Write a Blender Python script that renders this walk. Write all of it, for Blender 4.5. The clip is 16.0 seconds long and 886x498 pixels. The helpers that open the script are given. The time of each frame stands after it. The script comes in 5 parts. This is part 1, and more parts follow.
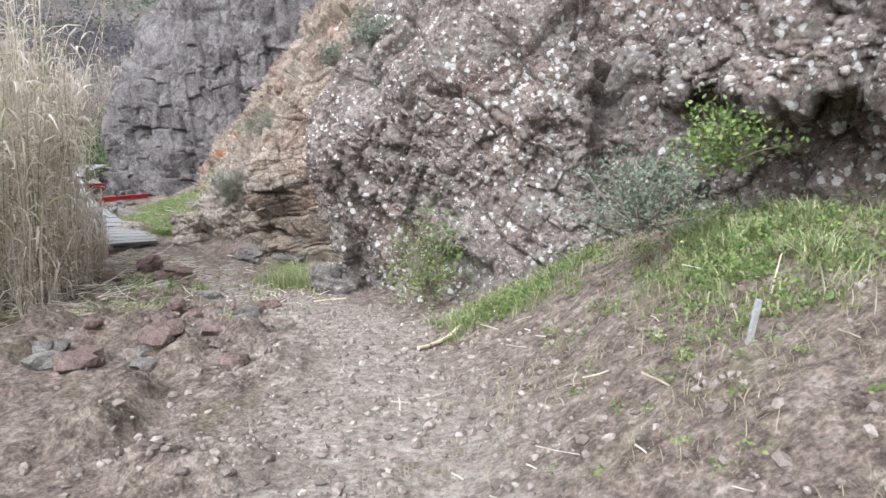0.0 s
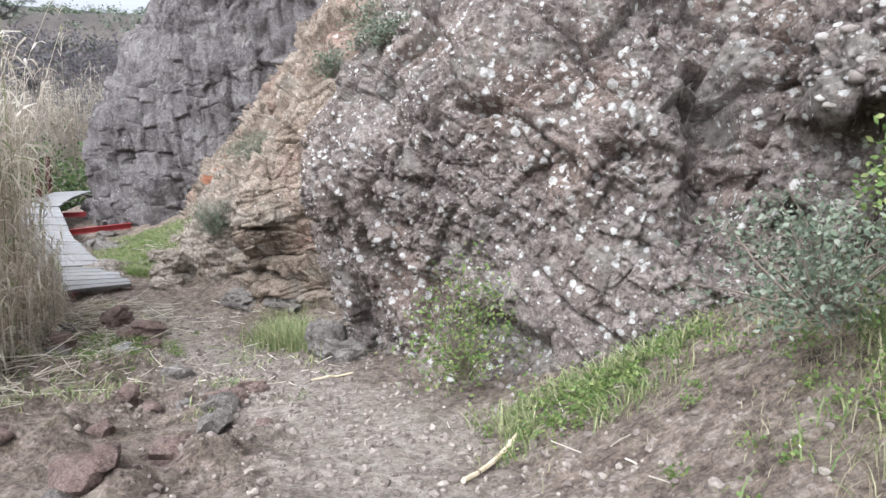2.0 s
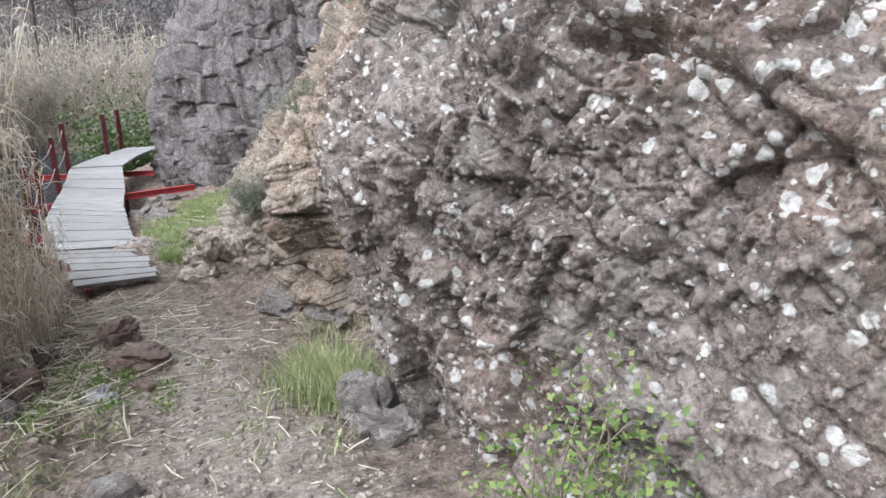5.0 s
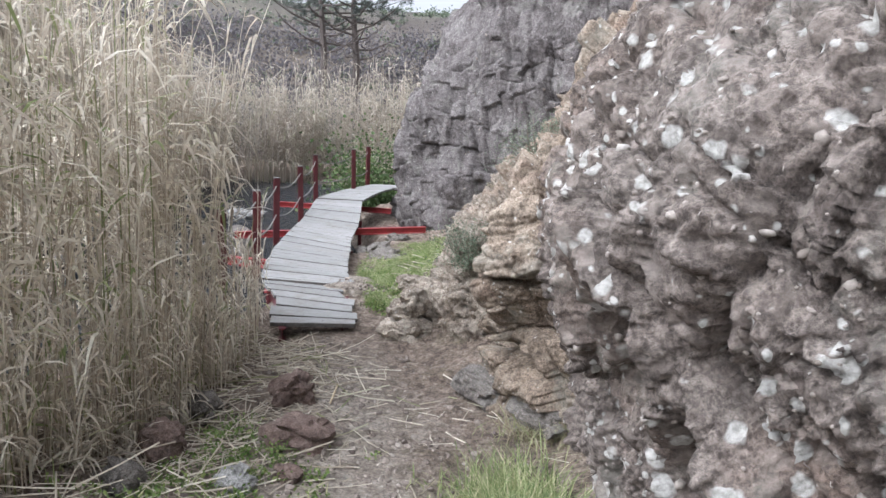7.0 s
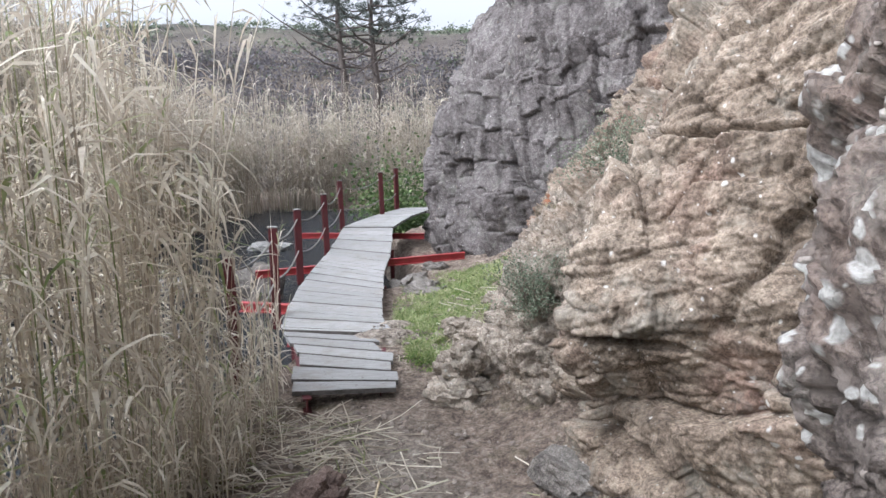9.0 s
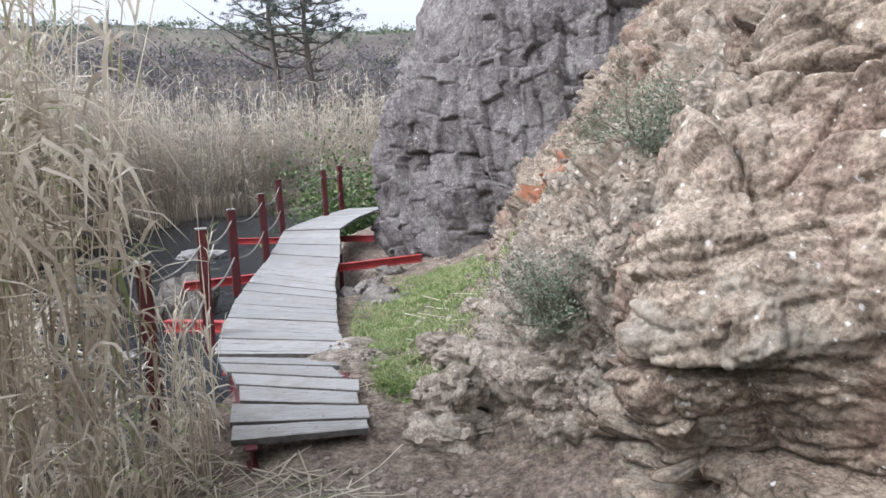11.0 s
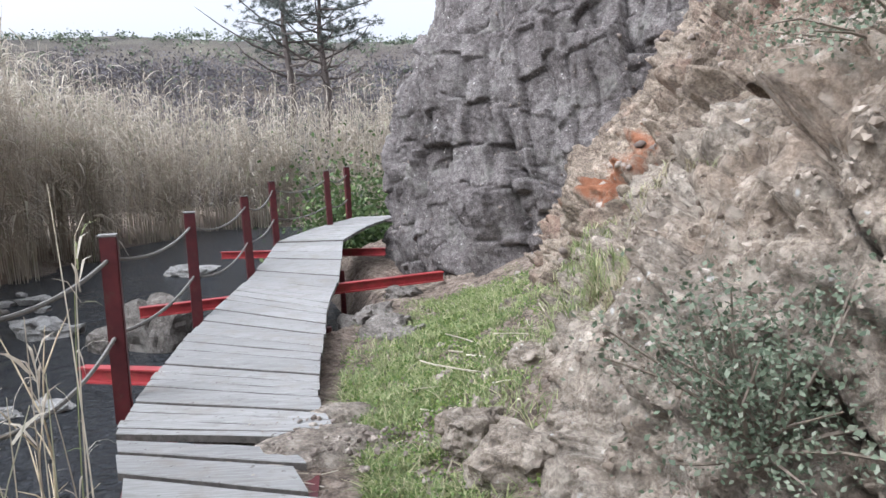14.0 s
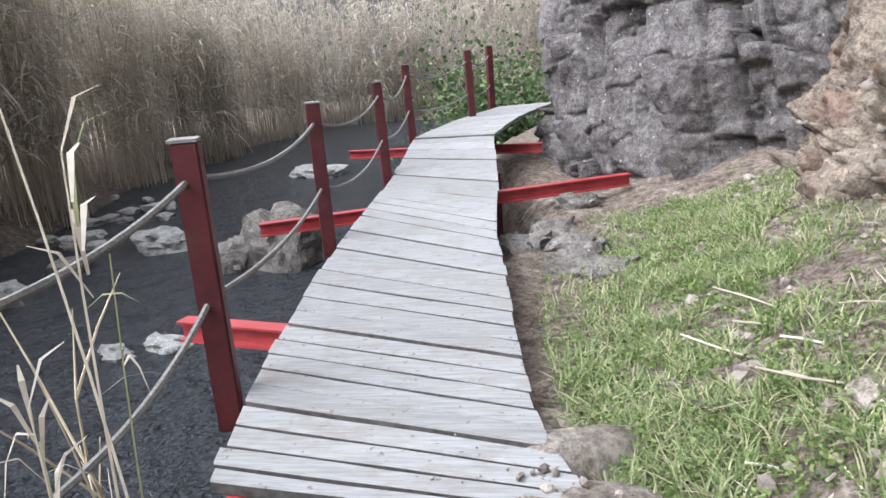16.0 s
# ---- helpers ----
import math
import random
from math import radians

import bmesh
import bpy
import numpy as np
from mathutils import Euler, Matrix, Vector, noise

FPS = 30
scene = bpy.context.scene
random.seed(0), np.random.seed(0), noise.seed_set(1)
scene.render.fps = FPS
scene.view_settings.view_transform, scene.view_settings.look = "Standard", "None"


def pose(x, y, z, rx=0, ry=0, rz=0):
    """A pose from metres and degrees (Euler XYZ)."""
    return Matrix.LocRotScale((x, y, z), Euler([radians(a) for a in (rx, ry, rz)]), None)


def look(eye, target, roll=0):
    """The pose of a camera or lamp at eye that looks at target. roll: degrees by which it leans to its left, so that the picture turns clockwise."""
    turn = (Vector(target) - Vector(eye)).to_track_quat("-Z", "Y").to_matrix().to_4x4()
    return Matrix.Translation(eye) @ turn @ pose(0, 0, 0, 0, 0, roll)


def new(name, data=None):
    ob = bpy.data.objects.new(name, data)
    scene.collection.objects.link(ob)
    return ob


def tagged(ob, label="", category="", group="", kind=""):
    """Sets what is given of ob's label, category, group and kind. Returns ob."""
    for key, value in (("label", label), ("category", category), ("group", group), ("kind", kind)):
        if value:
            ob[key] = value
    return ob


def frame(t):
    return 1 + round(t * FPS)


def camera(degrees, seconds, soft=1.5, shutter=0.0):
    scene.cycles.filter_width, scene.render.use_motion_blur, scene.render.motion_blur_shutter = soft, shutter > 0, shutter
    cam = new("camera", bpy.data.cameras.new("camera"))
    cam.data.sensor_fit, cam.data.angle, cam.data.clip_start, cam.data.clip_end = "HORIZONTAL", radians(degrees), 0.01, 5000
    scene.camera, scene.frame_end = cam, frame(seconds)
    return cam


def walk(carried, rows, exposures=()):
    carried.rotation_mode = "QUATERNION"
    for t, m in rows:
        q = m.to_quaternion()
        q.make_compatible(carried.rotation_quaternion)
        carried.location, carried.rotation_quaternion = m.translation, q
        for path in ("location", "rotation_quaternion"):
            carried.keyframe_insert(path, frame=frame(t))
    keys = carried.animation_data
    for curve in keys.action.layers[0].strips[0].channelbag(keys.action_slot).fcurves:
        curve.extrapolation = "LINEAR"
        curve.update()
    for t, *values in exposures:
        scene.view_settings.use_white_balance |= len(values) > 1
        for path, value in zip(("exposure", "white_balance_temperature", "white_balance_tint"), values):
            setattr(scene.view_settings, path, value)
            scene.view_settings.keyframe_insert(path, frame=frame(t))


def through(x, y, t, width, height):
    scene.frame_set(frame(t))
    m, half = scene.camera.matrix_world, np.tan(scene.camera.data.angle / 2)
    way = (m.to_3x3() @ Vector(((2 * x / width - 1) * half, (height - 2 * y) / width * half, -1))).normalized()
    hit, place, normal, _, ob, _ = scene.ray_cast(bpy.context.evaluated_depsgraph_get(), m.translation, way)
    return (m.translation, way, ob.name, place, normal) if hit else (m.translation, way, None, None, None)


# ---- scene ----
cam = camera(64.7, 16.0, soft=1.5)
PATH = [
    (0, (1.892, -3.821, 1.695), (1.871, -1.855, 1.326), 1.4),
    (0.5, (1.844, -3.535, 1.69), (1.998, -1.572, 1.34), 1.0),
    (1, (1.807, -3.016, 1.636), (1.888, -1.044, 1.31), 1.1),
    (1.5, (1.677, -2.535, 1.701), (1.683, -0.558, 1.397), 0.7),
    (2, (1.609, -2.21, 1.74), (1.585, -0.237, 1.415), 0.6),
    (2.5, (1.654, -1.818, 1.819), (1.522, 0.133, 1.398), 0.2),
    (3, (1.568, -1.484, 1.829), (1.348, 0.442, 1.336), -0.8),
    (3.2, (1.527, -1.315, 1.843), (1.359, 0.613, 1.338), -0.6),
    (5.3, (1.58, 0.499, 1.836), (1.196, 2.4, 1.348), -1.4),
    (5.5, (1.56, 0.646, 1.846), (1.098, 2.536, 1.383), -1.2),
    (6, (1.448, 0.942, 1.844), (0.82, 2.802, 1.46), 0.5),
    (6.5, (1.329, 1.285, 1.715), (0.524, 3.084, 1.375), 2.2),
    (7, (1.125, 1.755, 1.636), (0.188, 3.488, 1.29), 2.7),
    (7.5, (0.858, 2.1, 1.668), (0.023, 3.89, 1.353), 1.0),
    (8, (0.645, 2.375, 1.653), (-0.346, 4.087, 1.363), -0.6),
    (8.5, (0.488, 2.671, 1.626), (-0.567, 4.346, 1.34), -0.8),
    (9, (0.285, 2.874, 1.591), (-0.731, 4.57, 1.292), -1.2),
    (9.2, (0.227, 2.948, 1.569), (-0.772, 4.654, 1.266), -1.4),
    (11.3, (-0.692, 3.976, 1.305), (-1.477, 5.791, 1.006), -2.4),
    (11.5, (-0.743, 4.098, 1.248), (-1.428, 5.951, 0.94), -2.9),
    (12, (-0.921, 4.515, 1.181), (-1.469, 6.42, 0.917), -3.4),
    (12.5, (-1.134, 4.938, 1.12), (-1.794, 6.8, 0.809), -0.9),
    (13, (-1.404, 5.218, 1.077), (-2.123, 7.056, 0.752), -0.3),
    (13.5, (-1.535, 5.517, 1.064), (-2.369, 7.315, 0.798), -1.4),
    (14, (-1.683, 5.845, 1.058), (-2.595, 7.607, 0.807), -2.2),
    (14.5, (-2.001, 6.135, 1.014), (-2.967, 7.861, 0.712), -3.1),
    (15, (-2.287, 6.523, 0.938), (-3.32, 8.193, 0.559), -3.8),
    (15.5, (-2.645, 6.883, 0.926), (-3.73, 8.499, 0.467), -4.3),
    (16, (-3.144, 7.2, 0.907), (-4.325, 8.724, 0.375), -4.6),
]
walk(cam, [(t, look(e, g, r)) for t, e, g, r in PATH], exposures=[(0, 1.28, 5800, 12), (15, 1.26, 5800, 12), (16, 1.5, 5800, 12)])


def part(name, bm, material, parent, label=""):
    """A bmesh, or (verts, faces), as one mesh object under a thing or a part."""
    me = bpy.data.meshes.new(name)
    if isinstance(bm, tuple):
        me.from_pydata([tuple(v) for v in bm[0]], [], bm[1])
        me.update()
    else:
        bm.to_mesh(me)
        bm.free()
    if material:
        me.materials.append(material)
    ob = new(name, me)
    if parent is not None:
        ob.parent = parent
    if label:
        ob["label"] = label
    return ob


# ---- world and light: overcast afternoon, soft sky ----
world = bpy.data.worlds.new("sky")
scene.world = world
world.use_nodes = True
wn = world.node_tree
sky = wn.nodes.new("ShaderNodeTexSky")
sky.sky_type = 'NISHITA'
sky.sun_disc = False
sky.sun_elevation = radians(48)
sky.sun_rotation = radians(215)
sky.air_density, sky.dust_density, sky.ozone_density = 1.0, 6.0, 1.0
hsv = wn.nodes.new("ShaderNodeHueSaturation")
hsv.inputs["Saturation"].default_value = 0.1
wn.links.new(sky.outputs[0], hsv.inputs["Color"])
wn.links.new(hsv.outputs[0], wn.nodes["Background"].inputs[0])
wn.nodes["Background"].inputs[1].default_value = 0.15
sun = new("sun", bpy.data.lights.new("sun", 'SUN'))
sun.data.energy, sun.data.angle = 1.4, radians(110)
sun.data.color = (1.0, 0.985, 0.96)
sun.matrix_world = look((-7, -9, 10), (0, 0, 0))


# ---- noise, in numpy ----
def hash3(ix, iy, iz, seed):
    h = (ix * 374761393 + iy * 668265263 + iz * 2147483647 + seed * 974711) & 0xFFFFFFFF
    h = ((h ^ (h >> 13)) * 1274126177) & 0xFFFFFFFF
    h = ((h ^ (h >> 16)) * 2246822519) & 0xFFFFFFFF
    return ((h ^ (h >> 15)) & 0xFFFFFF) / float(0xFFFFFF)


def vnoise(p, seed=0):
    i = np.floor(p).astype(np.int64)
    f = p - i
    u = f * f * f * (f * (f * 6 - 15) + 10)
    out = 0
    for dx in (0, 1):
        for dy in (0, 1):
            for dz in (0, 1):
                w = (u[:, 0] if dx else 1 - u[:, 0]) * (u[:, 1] if dy else 1 - u[:, 1]) * (u[:, 2] if dz else 1 - u[:, 2])
                out = out + w * hash3(i[:, 0] + dx, i[:, 1] + dy, i[:, 2] + dz, seed)
    return out * 2 - 1


def fbm(p, octaves=4, seed=0, gain=0.5, ridged=False):
    a, s, out = 1.0, 0.0, 0
    for k in range(octaves):
        n = vnoise(p * (2.03 ** k) + k * 17.3, seed + k)
        out = out + a * ((1 - 2 * np.abs(n)) if ridged else n)
        s += a
        a *= gain
    return out / s


def cells(p, seed=0):
    """Distance to the nearest and second nearest cell point, the nearest cell's own value, and a facet tilted at random in each cell."""
    i = np.floor(p).astype(np.int64)
    d1 = np.full(len(p), 9.0)
    d2 = np.full(len(p), 9.0)
    best, at = i.copy(), p.copy()
    for dx in (-1, 0, 1):
        for dy in (-1, 0, 1):
            for dz in (-1, 0, 1):
                c = i + (dx, dy, dz)
                q = np.stack([hash3(c[:, 0], c[:, 1], c[:, 2], seed + k) for k in (1, 2, 3)], 1) + c
                d = np.sqrt(((q - p) ** 2).sum(1))
                near = d < d1
                d2 = np.where(near, d1, np.minimum(d2, d))
                best[near] = c[near]
                at[near] = q[near]
                d1 = np.where(near, d, d1)
    own = [hash3(best[:, 0], best[:, 1], best[:, 2], seed + k) for k in (7, 8, 9, 10)]
    tilt = ((p - at) * (np.stack(own[1:], 1) * 2 - 1)).sum(1)
    return d1, d2, own[0], tilt


def sstep(a, b, x):
    u = np.clip((x - a) / (b - a), 0, 1)
    return u * u * (3 - 2 * u)


def catmull(pts, t):
    """Smooth curve through the rows of pts at the parameters t, in 0 to 1."""
    pts = np.asarray(pts, float)
    n = len(pts)
    s = np.clip(t, 0, 1) * (n - 1)
    k = np.minimum(s.astype(int), n - 2)
    u = (s - k)[:, None]
    a, b, c, d = pts[np.maximum(k - 1, 0)], pts[k], pts[k + 1], pts[np.minimum(k + 2, n - 1)]
    return 0.5 * (2 * b + (c - a) * u + (2 * a - 5 * b + 4 * c - d) * u ** 2 + (3 * b - a - 3 * c + d) * u ** 3)


def grid_faces(nu, nv):
    i = np.arange(nu - 1)[:, None] * nv + np.arange(nv - 1)[None, :]
    return np.stack([i, i + nv, i + nv + 1, i + 1], -1).reshape(-1, 4)


def mesh_from(name, verts, faces, material, smooth=True):
    me = bpy.data.meshes.new(name)
    verts, faces = np.asarray(verts, np.float32), np.asarray(faces, np.int32)
    k = faces.shape[1]
    me.vertices.add(len(verts))
    me.vertices.foreach_set("co", verts.ravel())
    me.loops.add(faces.size)
    me.loops.foreach_set("vertex_index", faces.ravel())
    me.polygons.add(len(faces))
    me.polygons.foreach_set("loop_start", np.arange(0, faces.size, k, dtype=np.int32))
    me.polygons.foreach_set("use_smooth", np.full(len(faces), smooth))
    me.update(calc_edges=True)
    me.validate()
    me.materials.append(material)
    return me


# ---- materials ----
def base_material(name, rough=0.9, specular=0.25):
    m = bpy.data.materials.new(name)
    m.use_nodes = True
    b = m.node_tree.nodes["Principled BSDF"]
    b.inputs["Roughness"].default_value = rough
    b.inputs["Specular IOR Level"].default_value = specular
    return m, m.node_tree, b


def texn(nt, kind, scale, detail=6, rough=0.6, coord=None, feature=None, stretch=None):
    n = nt.nodes.new("ShaderNodeTexNoise" if kind == "noise" else "ShaderNodeTexVoronoi")
    n.inputs["Scale"].default_value = scale
    if kind == "noise":
        n.inputs["Detail"].default_value = detail
        n.inputs["Roughness"].default_value = rough
    elif feature:
        n.feature = feature
    if coord is None:
        coord = nt.nodes.new("ShaderNodeNewGeometry").outputs["Position"]
    if stretch:
        mp = nt.nodes.new("ShaderNodeMapping")
        mp.inputs["Scale"].default_value = stretch
        nt.links.new(coord, mp.inputs["Vector"])
        coord = mp.outputs[0]
    nt.links.new(coord, n.inputs["Vector"])
    return n


def ramp(nt, value, stops):
    r = nt.nodes.new("ShaderNodeValToRGB")
    while len(r.color_ramp.elements) < len(stops):
        r.color_ramp.elements.new(0.5)
    for e, (at, col) in zip(r.color_ramp.elements, stops):
        e.position = at
        e.color = (*col, 1) if len(col) == 3 else col
    nt.links.new(value, r.inputs[0])
    return r.outputs[0]


def grey(v):
    return (v, v, v)


def mixc(nt, fac, a, b, mode='MIX'):
    n = nt.nodes.new("ShaderNodeMix")
    n.data_type = 'RGBA'
    n.blend_type = mode
    for sock, val in ((n.inputs[0], fac), (n.inputs[6], a), (n.inputs[7], b)):
        if isinstance(val, (int, float)):
            sock.default_value = val
        elif isinstance(val, tuple):
            sock.default_value = (*val, 1)
        else:
            nt.links.new(val, sock)
    return n.outputs[2]


def maths(nt, op, a, b=0.0):
    n = nt.nodes.new("ShaderNodeMath")
    n.operation = op
    for sock, val in ((n.inputs[0], a), (n.inputs[1], b)):
        if isinstance(val, (int, float)):
            sock.default_value = val
        else:
            nt.links.new(val, sock)
    return n.outputs[0]


def bump(nt, b, height, strength, distance, after=None):
    n = nt.nodes.new("ShaderNodeBump")
    n.inputs["Strength"].default_value = strength
    n.inputs["Distance"].default_value = distance
    nt.links.new(height, n.inputs["Height"])
    if after is not None:
        nt.links.new(after, n.inputs["Normal"])
    nt.links.new(n.outputs[0], b.inputs["Normal"])
    return n.outputs[0]


def dull(c, keep=0.55):
    y = 0.3 * c[0] + 0.59 * c[1] + 0.11 * c[2]
    return tuple(y + (v - y) * keep for v in c)


def rock_material(name, dark, mid, light, lichen=0.0, pebbles=0.5, tint=None, scale=1.0, stain=None, keep=0.8, grit=0.5, relief=1.0):
    """Weathered stone: mottled matrix, embedded clasts, pale lichen spots, dark seams."""
    m, nt, b = base_material(name, 0.92, 0.2)
    dark, mid, light = dull(dark, keep), dull(mid, keep), dull(light, keep)
    big = texn(nt, "noise", 1.3 * scale, 5, 0.6)
    fine = texn(nt, "noise", 14 * scale, 8, 0.7)
    speck = texn(nt, "noise", 48 * scale, 5, 0.75)
    mixv = maths(nt, 'ADD', maths(nt, 'MULTIPLY', big.outputs[0], 0.34), maths(nt, 'ADD', maths(nt, 'MULTIPLY', fine.outputs[0], 0.36), maths(nt, 'MULTIPLY', speck.outputs[0], 0.30)))
    col = ramp(nt, mixv, [(0.36, dark), (0.48, mid), (0.62, light)])
    if tint:
        tn = texn(nt, "noise", 0.9 * scale, 4, 0.55)
        col = mixc(nt, ramp(nt, tn.outputs[0], [(0.5, grey(0)), (0.62, grey(1))]), col, tint)
        col = mixc(nt, 0.45, col, ramp(nt, mixv, [(0.36, dark), (0.48, mid), (0.62, light)]))
    # grit and stain at two more scales
    col = mixc(nt, grit, col, ramp(nt, speck.outputs[0], [(0.40, grey(0.42)), (0.5, grey(0.95)), (0.60, grey(1.35))]), 'MULTIPLY')
    patchy = texn(nt, "noise", 4.5 * scale, 6, 0.7)
    col = mixc(nt, 0.8, col, ramp(nt, patchy.outputs[0], [(0.36, grey(0.55)), (0.52, grey(1.0)), (0.66, grey(1.3))]), 'MULTIPLY')
    # clasts of differing colour
    warp = texn(nt, "noise", 9 * scale, 3)
    geo = nt.nodes.new("ShaderNodeNewGeometry")
    vadd = nt.nodes.new("ShaderNodeVectorMath")
    vadd.operation = 'MULTIPLY_ADD'
    nt.links.new(warp.outputs["Color"], vadd.inputs[0])
    vadd.inputs[1].default_value = (0.06, 0.06, 0.06)
    nt.links.new(geo.outputs["Position"], vadd.inputs[2])
    cl = texn(nt, "voronoi", 13 * scale, coord=vadd.outputs[0])
    sep = nt.nodes.new("ShaderNodeSeparateColor")
    nt.links.new(cl.outputs["Color"], sep.inputs[0])
    clcol = ramp(nt, sep.outputs[0], [(0.0, dark), (0.4, mid), (0.75, light), (1.0, tuple(min(1, 1.25 * c) for c in light))])
    col = mixc(nt, maths(nt, 'MULTIPLY', ramp(nt, cl.outputs["Distance"], [(0.25, grey(1)), (0.55, grey(0))]), pebbles), col, clcol)
    ed = texn(nt, "voronoi", 13 * scale, coord=vadd.outputs[0], feature='DISTANCE_TO_EDGE')
    col = mixc(nt, maths(nt, 'MULTIPLY', ramp(nt, ed.outputs["Distance"], [(0.0, grey(1)), (0.06, grey(0))]), 0.3 * pebbles), col, tuple(0.45 * c for c in dark))
    if lichen:
        # thin grey-green crust under the pale spots
        crust = texn(nt, "noise", 2.6, 7, 0.7)
        col = mixc(nt, ramp(nt, crust.outputs[0], [(0.54, grey(0)), (0.64, grey(min(0.5, lichen)))]), col, (0.205, 0.20, 0.172))
        where = texn(nt, "noise", 0.9, 4)
        sp2 = texn(nt, "noise", 60, 4)
        lc = ramp(nt, sp2.outputs[0], [(0.3, (0.30, 0.29, 0.265)), (0.6, (0.52, 0.51, 0.475))])
        for grain, amount in ((9.0, 0.6), (15.0, 1.0), (27.0, 0.75)):
            sp = texn(nt, "voronoi", grain, coord=vadd.outputs[0])
            spsep = nt.nodes.new("ShaderNodeSeparateColor")
            nt.links.new(sp.outputs["Color"], spsep.inputs[0])
            some = ramp(nt, spsep.outputs[1], [(0.52, grey(0.0)), (1.0, grey(0.9))])
            size = maths(nt, 'MULTIPLY', some, maths(nt, 'MULTIPLY', ramp(nt, where.outputs[0], [(0.38, grey(0.55)), (0.62, grey(1))]), lichen * amount))
            spot = maths(nt, 'MULTIPLY', maths(nt, 'SUBTRACT', size, sp.outputs["Distance"]), 9.0)
            cn = nt.nodes.new("ShaderNodeClamp")
            nt.links.new(spot, cn.inputs[0])
            col = mixc(nt, maths(nt, 'MULTIPLY', cn.outputs[0], 0.85), col, lc)
    if stain:
        # iron-stained patch: centre, reach, colour
        dv = nt.nodes.new("ShaderNodeVectorMath")
        dv.operation = 'DISTANCE'
        nt.links.new(vadd.outputs[0], dv.inputs[0])
        dv.inputs[1].default_value = stain[0]
        wob = texn(nt, "noise", 3.5, 5, 0.65)
        edge = maths(nt, 'ADD', maths(nt, 'DIVIDE', dv.outputs["Value"], stain[1]), maths(nt, 'MULTIPLY', maths(nt, 'SUBTRACT', wob.outputs[0], 0.5), 2.2))
        col = mixc(nt, ramp(nt, edge, [(0.5, grey(0.85)), (0.95, grey(0))]), col, stain[2])
    nt.links.new(col, b.inputs["Base Color"])
    n1 = bump(nt, b, cl.outputs["Distance"], 1.1 * pebbles * relief, 0.035)
    n2 = bump(nt, b, fine.outputs[0], 0.8 * relief, 0.03, n1)
    bump(nt, b, speck.outputs[0], 0.8 * relief, 0.012, n2)
    return m


ROCK_A = rock_material("conglomerate", (0.055, 0.043, 0.037), (0.155, 0.126, 0.108), (0.27, 0.23, 0.20), lichen=0.8, pebbles=0.5, tint=(0.175, 0.122, 0.094), keep=0.9, grit=0.7)
ROCK_B = rock_material("ochre_rock", (0.055, 0.04, 0.027), (0.165, 0.123, 0.087), (0.30, 0.242, 0.18), lichen=0.42, pebbles=0.3, tint=(0.20, 0.12, 0.095), keep=0.85, grit=0.6, relief=0.4)
ROCK_C = rock_material("scree", (0.09, 0.071, 0.055), (0.25, 0.206, 0.16), (0.43, 0.372, 0.305), lichen=0.35, pebbles=0.5, tint=(0.24, 0.175, 0.125), scale=1.1, keep=0.9, grit=0.4)
ROCK_D = rock_material("yellow_rock", (0.06, 0.042, 0.031), (0.175, 0.13, 0.093), (0.35, 0.28, 0.20), lichen=0.15, pebbles=0.25, tint=(0.19, 0.115, 0.085), stain=((-3.05, 11.9, 1.05), 0.55, (0.25, 0.10, 0.05)), keep=0.8, grit=0.4)
ROCK_E = rock_material("grey_cliff", (0.045, 0.038, 0.036), (0.112, 0.097, 0.092), (0.21, 0.192, 0.183), lichen=0.3, pebbles=0.35, scale=1.0, keep=0.9, grit=0.55)


